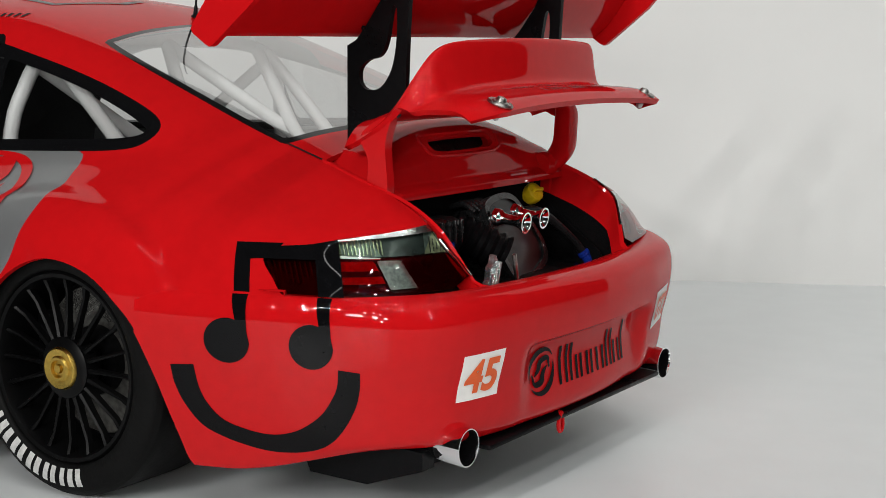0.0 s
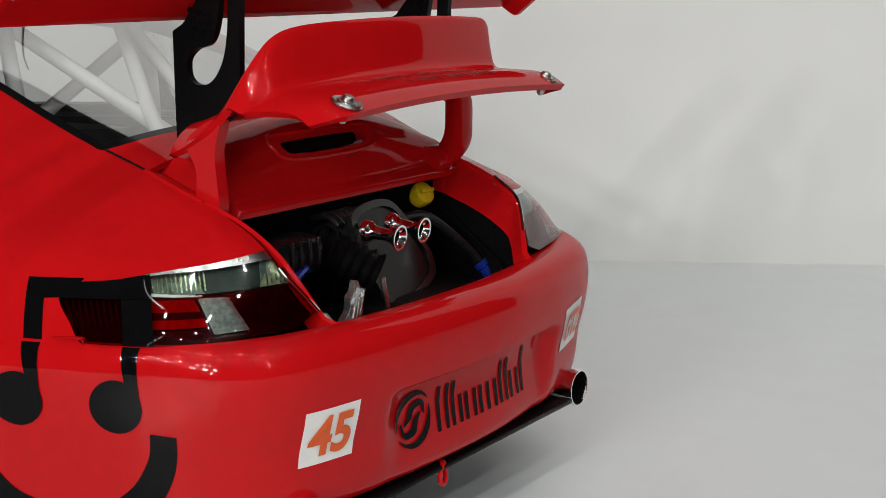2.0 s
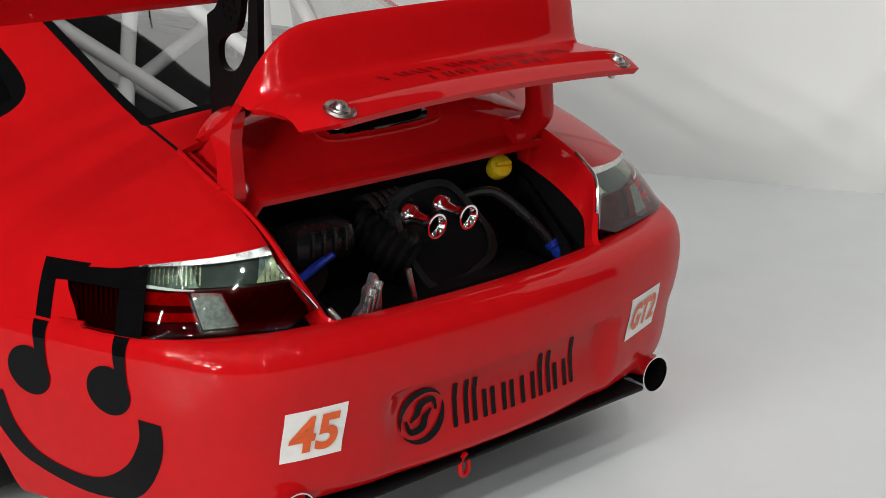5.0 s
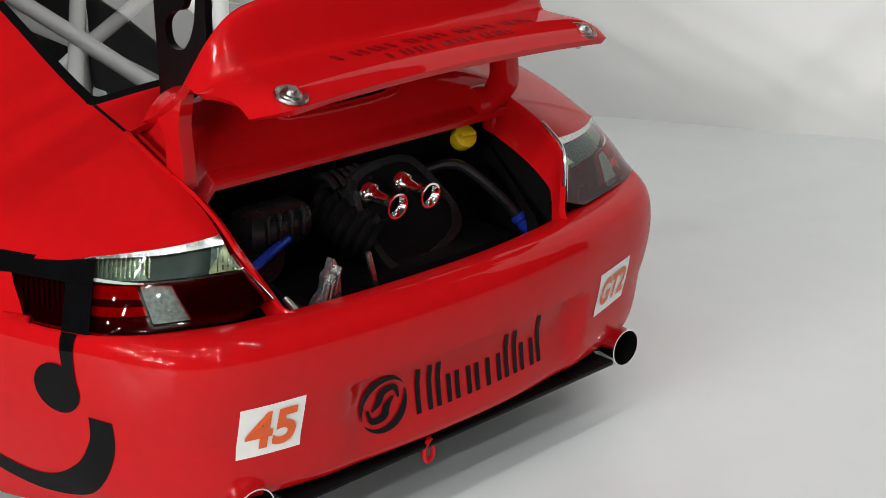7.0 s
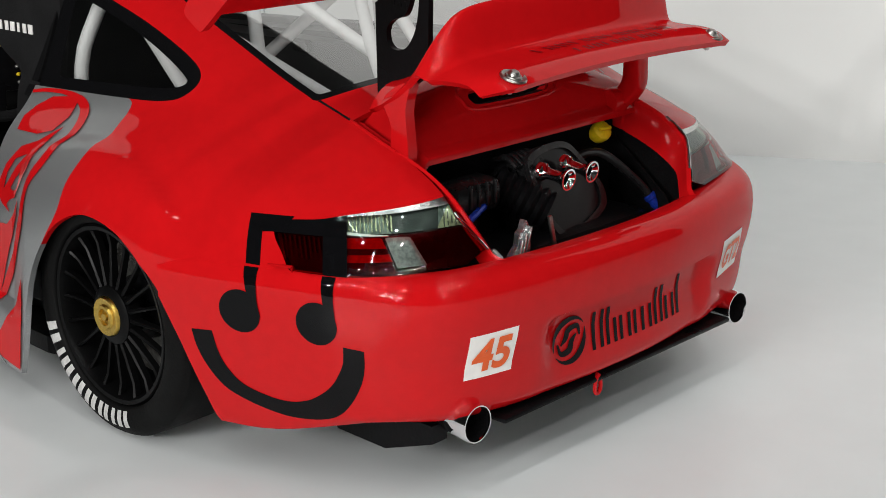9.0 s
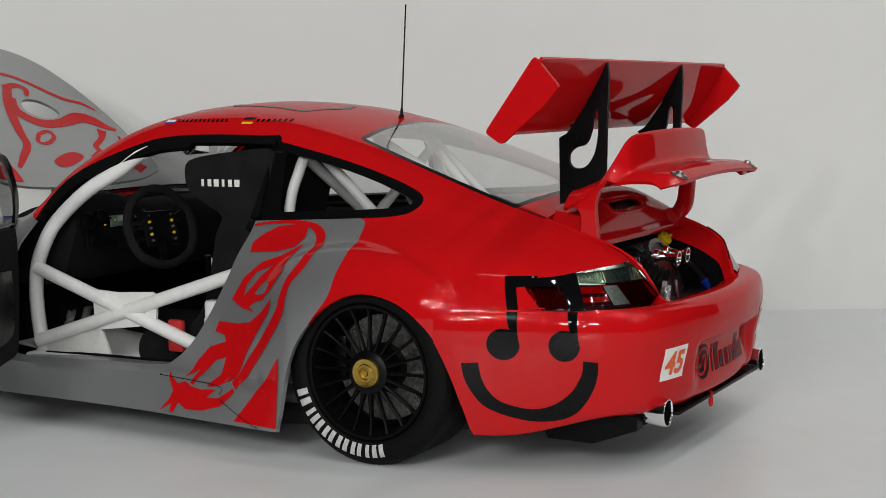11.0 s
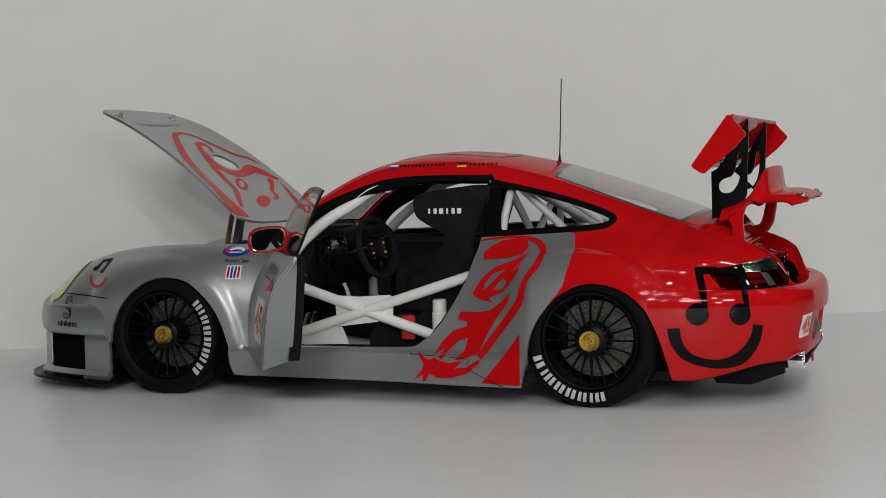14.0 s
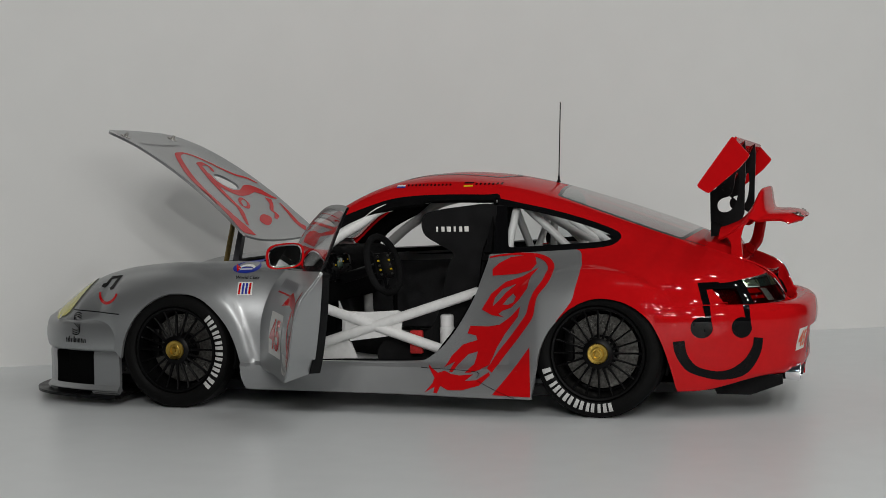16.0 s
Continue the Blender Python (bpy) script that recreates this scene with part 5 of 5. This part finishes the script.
# steering wheel
hubp = Vector((-1.285, -.42, .756))
wheel_axis = Vector((.93, -.2, .26)).normalized()
sm = axis_to(hubp, hubp + wheel_axis)
ringp = [(.168 * math.cos(t), .168 * math.sin(t) * (1 if math.sin(t) > -.75 else .93), 0) for t in np.linspace(0, 2 * math.pi, 41)]
steering = part("steering_wheel", tube([Vector(p) for p in ringp], .019, 10, 1).moved(sm), CABIN, car, "black suede steering wheel with yellow buttons")
part("wheel_plate", box(0, 0, -.005, .17, .15, .016, .02).moved(sm), BLACK, steering)
for a in (0, 2.1, 4.2):
    part("wheel_spoke", box(.1, 0, -.004, .13, .035, .012, .004).moved(sm @ Matrix.Rotation(a + .4, 4, "Z")), BLACK, steering)
for a in (-1, 1):
    for k in range(5):
        part("button", lathe([(.006, .0), (.006, .010), (.001, .012)], (a * .058, -.05 + k * .026, .002), (a * .058, -.05 + k * .026, 1), 10).moved(sm), YELLOW if k % 2 else STEEL, steering)
part("column", tube([hubp, hubp - wheel_axis * .28], .03, 12, 0), BLACK, car)
# seat: two winged side plates, a padded back between them and a base
WING = rounded([(-1.005, 1.00), (-.985, 1.045), (-.90, 1.068), (-.76, 1.085), (-.63, 1.095), (-.585, 1.06), (-.60, .98), (-.66, .86), (-.68, .74), (-.70, .55), (-.72, .34), (-.76, .21), (-1.0, .20), (-1.24, .22), (-1.27, .30), (-1.20, .37), (-1.02, .39), (-.93, .48), (-.89, .62), (-.86, .76), (-.83, .83), (-.90, .875), (-.985, .93)], 4)
seat = part("bucket_seat", plate(WING, [], .05, lambda a, b, c: (a, -.605 + c + .03 * max(.5 - b, 0), b)), CABIN, car, "black bucket seat with head wings", 40)
part("side_wing", plate(WING, [], .05, lambda a, b, c: (a, -.205 + c - .03 * max(.5 - b, 0), b)), CABIN, seat, "", 40)
pad = []
for z, xm in ((.26, -.79), (.40, -.76), (.58, -.72), (.75, -.70), (.88, -.67), (.98, -.64), (1.06, -.62), (1.085, -.61)):
    pad.append([(xm - .05 * math.cos(t * 1.4), -.38 + .20 * t, z) for t in np.linspace(-1, 1, 13)] + [(xm + .06, -.38 + .20 * t, z) for t in np.linspace(1, -1, 13)])
part("backrest", capped(pad), CABIN, seat, "", 50)
base = []
for x, z in ((-.80, .33), (-1.0, .29), (-1.15, .30), (-1.25, .33)):
    base.append([(x, -.38 + .20 * t, z + .02 * t * t) for t in np.linspace(-1, 1, 13)] + [(x, -.38 + .20 * t, .19) for t in np.linspace(1, -1, 13)])
part("seat_base", capped(base), CABIN, seat, "", 60)
for k in range(6):
    part("seat_mark", box(-.916 + .033 * k, -.607, .962, .011 + .006 * (k % 3), .004, .028, .001), PALE, seat, "pale mark as a plain bar")
part("belt", tube([(-.74, -.31, .88), (-.86, -.31, .78), (-.93, -.31, .55), (-.98, -.33, .40)], .012, 6), mat("red_webbing", (.45, .015, .015), .8, grain=.2, size=150), seat, "red harness belt")
part("buckle", box(-1.03, -.655, .355, .075, .03, .13, .012), bpy.data.materials["red_webbing"], seat, "red buckle")
part("bottle", lathe([(.04, 0), (.04, .10), (.036, .105), (.036, .165), (.03, .172), (.001, .174)], (-.865, -.625, .33), (-.865, -.625, 1), 20), WHITE, car, "white capped bottle")
# far seat stub and pedals
for y in (-.50, -.40, -.30):
    part("pedal", box(-1.74, y, .34, .012, .05, .13, .006, Matrix.Rotation(.4, 4, "Y")), STEEL, car, "steel pedal")
part("footwell", box(-1.62, -.30, .235, .55, .70, .012, .003, Matrix.Rotation(.12, 4, "Y")), WHITE, car, "pale footwell plate")
part("mirror_stalk", tube([(-1.376, -.05, 1.10), (-1.37, -.02, 1.14), (-1.36, 0, 1.17)], .008, 8), BLACK, car)
for gy, gz, gr in ((-.55, .78, .038), (-.47, .80, .030), (-.27, .79, .030), (-.52, .70, .022), (-.24, .70, .022)):
    part("gauge", lathe([(gr, 0), (gr, .016), (gr * .9, .018), (gr * .86, .006), (.001, .006)], (-1.572, gy, gz), (-1, gy, gz + .1), 24), SATIN, car, "round black gauge")
part("gear_lever", tube([(-1.35, 0, .2), (-1.35, -.02, .5), (-1.34, -.04, .60)], .014, 8), BLACK, car)
part("tunnel", box(-1.2, 0, .25, 1.4, .26, .16, .05), CABIN, car)
part("dash_mirror", box(-1.376, -.05, 1.078, .03, .17, .062, .018), mat("mirror_glass", (.8, .8, .8), .03, 1.0), car, "small interior mirror")

# roll cage
CAGE = [
    [(-1.725, -.665, .22), (-1.75, -.670, .42), (-1.745, -.670, .58), (-1.70, -.665, .70), (-1.63, -.655, .80), (-1.49, -.63, .92), (-1.36, -.59, 1.0), (-1.22, -.55, 1.088), (-.95, -.515, 1.135), (-.56, -.515, 1.125)],
    [(-.52, -.60, .20), (-.52, -.60, .80), (-.50, -.555, 1.0), (-.49, -.46, 1.10), (-.49, -.2, 1.135), (-.49, 0, 1.14)],
    [(-.47, -.47, 1.09), (-.30, -.47, .93), (-.05, -.46, .68), (.0, -.46, .62)],
    [(-.47, -.42, 1.10), (-.15, -.20, .88), (.18, .0, .66)],
    [(-.48, .0, 1.12), (-.2, -.2, .88), (.10, -.40, .64)],
    [(-.52, -.59, .40), (-.51, 0, .78), (-.50, .50, 1.06)],
]
for line in CAGE:
    straight = len(line) == 3
    g = tube(line, .030 if line is CAGE[0] else .021, 12, 0 if straight else 4)
    part("cage_tube", g, WHITE, car, "white roll cage tube")
    part("cage_tube", g.mirrored(), WHITE, car, "white roll cage tube")
part("cage_tube", tube([(-1.725, -.685, .60), (-.84, -.685, .305)], .028, 12, 0), WHITE, car, "white door bar")
part("cage_tube", tube([(-1.73, -.690, .295), (-.56, -.685, .665)], .028, 12, 0), WHITE, car, "white door bar")
part("cage_gusset", plate([(-1.45, .525), (-1.30, .518), (-1.125, .528), (-1.10, .515), (-1.108, .40), (-1.20, .385), (-1.40, .360), (-1.425, .40), (-1.43, .48)], [], .012, lambda a, b, c: (a, -.686 + c, b)), WHITE, car, "white cage gusset plate", 30)

# ---- open door, turned on its front hinge ----
HINGE = Matrix.Translation((-1.78, -.88, -.020)) @ Matrix.Rotation(radians(-60), 4, "Z") @ Matrix.Translation((1.74, .78, 0))
low = cut(door_skin, cols(door_skin)[2] - .84)[0]
door = part("door", low.moved(HINGE), SILVER, car, "open silver door with red swirls")
solid(door, .014)
DOORSKIN = tree(SHELL)


def on_door(ob, depth=0.0):
    """Turns a part laid on the closed door out with it."""
    ob.data.transform(Matrix.Diagonal((S, S, S, 1)) @ HINGE @ Matrix.Diagonal((1 / S, 1 / S, 1 / S, 1)))
    return ob


x, y, z = cols(low)
CARD = rounded([(-1.61, .36), (-1.62, .60), (-1.59, .79), (-1.50, .815), (-1.10, .815), (-.70, .815), (-.672, .79), (-.69, .68), (-.735, .56), (-.82, .42), (-.90, .335), (-.95, .310), (-1.10, .305), (-1.40, .305), (-1.57, .31)], 4)
part("door_card", plate(CARD, [], .05, lambda a, b, c: (a, -.705 + .03 * max(b - .31, 0) + c, b)).moved(HINGE), CABIN, door, "black inner door card", 30)
part("card_panel", plate(rounded([(-1.50, .40), (-1.50, .62), (-1.42, .66), (-1.0, .66), (-.93, .62), (-1.0, .46), (-1.06, .40)], 4), [], .006, lambda a, b, c: (a, -.655 + .03 * max(b - .31, 0) + c, b)).moved(HINGE), BLACK, door, "raised card panel", 30)
part("door_pull", tube([(-1.05, -.640, .70), (-1.02, -.615, .71), (-.90, -.615, .71), (-.87, -.640, .70)], .010, 8).moved(HINGE), BLACK, door, "black door pull")
ring = [(a, b) for a, b in DOOR if b < .83]
edge_rows = []
for a, b in ring:
    hit = DOORSKIN.ray_cast(Vector((a, -3, b)), Vector((0, 1, 0)))[0]
    if hit:
        edge_rows.append([(a + (-.0 if i else 0) + (.03 * i * (-1 if a > -1.2 else 1)) * .35, hit.y + .004 + (-.702 + .03 * max(b - .31, 0) - hit.y) * i / 3, b + (.012 * i if b < .4 else 0)) for i in range(4)])
solid(part("door_edge", grid(edge_rows).moved(HINGE), SILVER, door, "silver door return edge"), .006)
seam = [[(r[2][0], r[2][1] - .004 + .008 * k, r[2][2]) for k in (0, 1)] for r in edge_rows if r[0][0] > -1.25]
seam = Geo([(p[0] + .0035, p[1], p[2] - .002) for p in grid(seam).v], grid(seam).f)
part("edge_seam", seam.moved(HINGE), GREYDECAL, door, "dark seam along the door edge")
dframe, dpane = frame_of(door_glass, SIDE_GLASS, "side", .026, lambda x, z: -x - .625 - .022)
solid(part("window_frame", dframe.moved(HINGE), GLOSSBLACK, door, "slim black window frame"), .012)
part("window_pane", dpane.moved(HINGE), GLASS, door, "clear door window").visible_shadow = False
SW = [
    ([(-1.30, .62), (-1.1, .70), (-.80, .66), (-.72, .58), (-.86, .62), (-1.05, .64)], []),
    (stroke([(-.75, .72), (-.95, .56), (-.90, .44), (-.75, .42)], [.02, .05, .05, .02], 4), []),
    ([(-.98, .36), (-.80, .50), (-.70, .60), (-.74, .46), (-.88, .34)], []),
]
for sh in SW:
    on_door(decal("livery_decal", [sh], "side", DOORSKIN, RED, door, "", .0016, .04))
on_door(decal("number_panel", [([(-1.52, .36), (-1.16, .36), (-1.16, .58), (-1.52, .58)], [])], "side", DOORSKIN, PALE, door, "white number panel", .0016, .05))
on_door(letters("race_number", "45", [(-1.49, .39), (-1.20, .39), (-1.49, .55)], "side", DOORSKIN, RED, door, .03, .1, .004))
for i in range(9):
    on_door(decal("name_bar", [([(-1.55 + .06 * i, .70), (-1.525 + .06 * i, .70), (-1.525 + .06 * i, .745), (-1.55 + .06 * i, .745)], [])], "side", DOORSKIN, GREYDECAL, door, "", .002, .05))
on_door(decal("name_rule", [([(-1.55, .675), (-1.02, .675), (-1.02, .683), (-1.55, .683)], [])], "side", DOORSKIN, RED, door, "", .002, .05))
for i in range(5):
    on_door(decal("badge_bar", [([(-1.10 + .05 * i, .30), (-1.075 + .05 * i, .30), (-1.055 + .05 * i, .40), (-1.08 + .05 * i, .40)], [])], "side", DOORSKIN, PALE, door, "", .002, .05))
# door mirror


def loop(cx, cz, rx, rz, power, n=40):
    return [(cx + rx * math.copysign(abs(math.cos(t)) ** power, math.cos(t)), cz + rz * math.copysign(abs(math.sin(t)) ** power, math.sin(t)) + .010 * math.cos(t)) for t in np.linspace(0, 2 * math.pi, n + 1)[:-1]]


MX, MY, MZ = -1.30, -.760, .875
mr = []
for dx, k in ((-.115, .30), (-.10, .62), (-.065, .88), (-.025, .98), (.0, 1.0), (.012, .99), (.014, .95), (.010, .88), (-.010, .84)):
    mr.append([(MX + dx, y, z) for y, z in loop(MY, MZ, .098 * k, .066 * k, .62)])
mirror = part("door_mirror", Geo(grid(mr[:8], True).v, grid(mr[:8], True).f + [tuple(range(40))[::-1]]).moved(HINGE), RED, door, "red door mirror housing", 50)
part("mirror_bezel", grid([mr[7], [(MX + .006, y, z) for y, z in loop(MY, MZ, .080, .050, .62)]], True).moved(HINGE), CHROME, mirror, "bright rim round the mirror glass")
part("mirror_glass", plate(loop(MY, MZ, .080, .050, .62), [], .004, lambda a, b, c: (MX + .004 + c, a, b)).moved(HINGE), bpy.data.materials["mirror_glass"], mirror, "mirror glass", 30)
part("mirror_foot", tube([(-1.36, -.66, .835), (-1.35, -.70, .845), (-1.345, -.74, .86)], .022, 10, 3).moved(HINGE), RED, door)

# ---- open hood ----
UP = Matrix.Translation((-1.90, 0, .815)) @ Matrix.Rotation(radians(45.4), 4, "Y") @ Matrix.Translation((1.90, 0, -.815))
hh = trim(SHELL, HOOD, "plan")[0]
whole = both(hh)
x, y, z = cols(whole)
HOLE = rounded([(-2.70, .12), (-2.69, .22), (-2.60, .27), (-2.545, .20), (-2.56, .10), (-2.63, .06)], 5)
_, whole = cut(whole, inside(HOLE)(x, y))
hood = part("hood", whole.moved(UP), SILVER, car, "raised silver hood with red swirls")
solid(hood, .014)


def on_hood(ob):
    ob.data.transform(Matrix.Diagonal((S, S, S, 1)) @ UP @ Matrix.Diagonal((1 / S, 1 / S, 1 / S, 1)))
    return ob


HS = [
    (stroke([(-2.94, .11), (-2.905, -.02), (-2.775, -.16), (-2.63, -.28), (-2.46, -.375), (-2.30, -.43), (-2.17, -.462), (-2.11, -.475)], [.02, .04, .055, .07, .08, .10, .15, .15], 5), []),
    (stroke([(-2.94, .11), (-2.91, .20), (-2.845, .27), (-2.76, .325), (-2.68, .38), (-2.63, .44), (-2.56, .475)], [.02, .026, .024, .024, .022, .018, .01], 5), []),
    (stroke([(-2.80, .10), (-2.68, .003), (-2.566, -.065), (-2.44, -.125), (-2.348, -.163), (-2.26, -.265), (-2.19, -.35)], [.045, .05, .05, .045, .04, .035, .02], 5), []),
    (stroke([(-2.80, .08), (-2.82, .17), (-2.786, .21), (-2.73, .17)], [.04, .04, .035, .02], 5), []),
    (stroke([(-2.72, .06), (-2.62, -.005), (-2.515, .06), (-2.505, .20), (-2.535, .34), (-2.50, .40), (-2.44, .44), (-2.40, .48)], [.04, .07, .07, .06, .08, .07, .04, .015], 5), []),
    (stroke([(-2.425, -.02), (-2.445, .06), (-2.395, .055), (-2.352, -.03), (-2.372, -.07), (-2.425, -.02)], .022, 4), []),
    (rounded([(-2.222, -.10), (-2.27, .01), (-2.276, .09), (-2.24, .115), (-2.193, .02), (-2.175, -.08)], 4), []),
    (stroke([(-2.42, .40), (-2.363, .35), (-2.311, .263), (-2.268, .254), (-2.231, .166)], [.05, .03, .03, .035, .02], 5), []),
    (stroke([(-2.11, .42), (-2.17, .40), (-2.28, .44), (-2.36, .46)], [.09, .06, .03, .01], 5), []),
]
for sh in HS:
    on_hood(decal("livery_decal", [sh], "top", HOODSKIN, RED, hood, "red swirling livery decal", .0018, .04))
for i in range(13):
    x0, y0 = -3.03 - .003 * abs(i - 6), -.26 + .04 * i
    on_hood(decal("name_bar", [([(x0, y0), (x0 + .025, y0), (x0 + .025, y0 + .014), (x0, y0 + .014)], [])], "top", HOODSKIN, GREYDECAL, hood, "", .0018, .05))
for yy in (-.31, .31):
    a, b = UP @ Vector((-3.12, yy, .582)), UP @ Vector((-3.15, yy, .682))
    part("hood_pin", lathe([(.001, -.016), (.010, -.014), (.012, -.008), (.030, .0), (.034, .006), (.030, .012), (.012, .014), (.008, .034), (.001, .036)], a, b, 22), STEEL, hood, "silver hood pin")
part("hood_strut", tube([(-2.585, .30, .66), (-2.50, .30, 1.03)], .017, 10, 0), TAN, car, "brass coloured hood stay")
part("hood_strut", plate([(-2.49, .66), (-2.45, .66), (-2.39, .955), (-2.42, .97)], [], .05, lambda a, b, c: (a, .18 + c, b)), GREYDECAL, car, "grey hood hinge arm", 20)
part("front_trunk", Geo().add(box(-2.42, 0, .42, 1.0, .98, .02, .004)).add(box(-1.90, 0, .58, .02, 1.0, .36, .004)).add(box(-2.42, -.49, .54, .95, .015, .26, .004)).add(box(-2.42, .49, .54, .95, .015, .26, .004)), FLOCK, car, "black front compartment")
part("fuel_cell", box(-2.3, .05, .62, .50, .55, .20, .04), BLACK, car, "black fuel tank in the front compartment")

# ---- front bumper and splitter ----
FPLAN = spline([(-3.42, 0, 0), (-3.41, .25, 0), (-3.37, .45, 0), (-3.29, .60, 0), (-3.17, .71, 0), (-3.0, .795, 0), (-2.85, .84, 0), (-2.705, .872, 0)], 8)


def front_row(i, prof):
    p = FPLAN[i]
    d = FPLAN[min(i + 1, len(FPLAN) - 1)] - FPLAN[max(i - 1, 0)]
    if i == 0:
        d = Vector((0, 1, 0))
    out = Vector((-d.y, d.x, 0)).normalized()
    return [(p.x + out.x * a.x, -(p.y + out.y * a.x), a.z) for a in spline([(o, 0, z) for o, z in prof], 5)]


nose = grid([front_row(i, [(-.05, .502), (-.014, .480), (.006, .452), (.014, .415), (.016, .37), (.010, .325), (-.005, .305), (-.03, .300)]) for i in range(len(FPLAN))])
NOSE = both(nose)
FRONT = tree(Geo(NOSE.v, NOSE.f).add(SHELL))
solid(part("front_bumper", NOSE, SILVER, car, "silver front bumper"), .012)
grille = grid([front_row(i, [(-d, .31), (-d, .2), (-d, .07)]) for i in range(len(FPLAN) - 8) for d in (.03 + .07 * ease((i - 18) / 8),)])
part("front_grille", Geo(grille.v, grille.f).add(grille.mirrored()), FLOCK, car, "dark front intake")
for lo, hi in ((22, 27), (46, 56), (0, 2)):
    g = grid([front_row(i, [(-.03, .31), (-.005, .29), (-.004, .20), (.0, .10), (.02, .078), (.0, .07)]) for i in range(lo, hi + 1)])
    for h in (g, g.mirrored()):
        solid(part("duct_pillar", h, SILVER, car, "silver brake duct pillar"), .02)
sill_row = grid([front_row(i, [(.0, .115), (.012, .10), (.02, .085), (-.03, .082)]) for i in range(24, len(FPLAN))])
for h in (sill_row, sill_row.mirrored()):
    solid(part("duct_sill", h, SILVER, car), .01)
sp = []
for i in range(len(FPLAN)):
    p = FPLAN[i]
    k = .095 * (1 - .55 * i / (len(FPLAN) - 1))
    q = front_row(i, [(k, .05), (k, .05)])[0]
    sp.append((q[0], q[1]))
outline = sp[::-1] + [(a, -b) for a, b in sp[1:]]
part("splitter", plate(outline + [(-2.72, .6), (-2.72, -.6)], [], .016, lambda a, b, c: (a, b, .048 + c)), BLACK, car, "black front splitter", 20)
lens = [(-3.075 + .135 * math.cos(t), -.640 + .090 * math.sin(t) + .25 * .135 * math.cos(t) * -1 * .3) for t in np.linspace(0, 2 * math.pi, 28)[:-1]]
decal("headlight", [(lens, [])], "top", SKIN, mat("yellow_cover", (.62, .58, .10), .12, coat=1.0, grain=.05), car, "yellow tinted headlight cover", .006)
wide = [.022, .010, .022, .008, .008, .018, .022, .022]
x0 = -3.085
for k, wd in enumerate(wide):
    for a, b in ((x0, x0 + .007), (x0 + wd - .007, x0 + wd)) if wd > .012 else ((x0, x0 + .007),):
        decal("sponsor_bar", [([(a, .352), (b, .352), (b, .376 + (.010 if k in (1, 3) else 0)), (a, .376 + (.010 if k in (1, 3) else 0))], [])], "side", FRONT, DECALBLACK, car, "", .002, .05)
    x0 += wd + .0035
for d in (-.012, 0, .012):
    decal("sponsor_mark", [(stroke([(-2.972, .498 + d), (-3.0, .508 + d), (-3.03, .496 + d), (-3.03, .476 + d), (-3.0, .458 + d), (-2.975, .440 + d), (-2.975, .420 + d), (-3.0, .408 + d), (-3.035, .416 + d)], .0045, 5), [])], "side", FRONT, DECALBLACK, car, "black swirl mark", .002, .02)

decal("panel_gap", [(stroke([(-3.05, .533), (-2.9, .529), (-2.72, .523), (-2.675, .521)], .006, 6), [])], "side", FRONT, BLACK, car, "dark gap between fender and bumper", .0012, .02)

# tyre sidewall lettering as plain white blocks
for w, r in ((rear, .33), (front, .322)):
    yo = {True: .905, False: .885}[w is rear]
    for start in (math.radians(196),) if w is rear else (math.radians(-47),):
        spans = (1.25, .5, 1.0, 1.0, 1.0, .9, .5, 1.0)
        t = start
        for k in spans:
            d = math.radians(12.9) * k
            for lo, hi in ((.0, .30), (.46, .76)) if k > .6 else ((.1, .6),):
                rows = []
                for s_ in np.linspace(lo, hi, 3):
                    a = t + d * s_
                    rows.append([(rr * math.cos(a), -yo - yy, r + rr * math.sin(a)) for rr, yy in ((r * .768, .0066), (r * .80, .0098), (r * .84, .0122), (r * .88, .0110), (r * .905, .0082))])
                part("sidewall_bar", grid(rows), TYREMARK, w)
            t += d
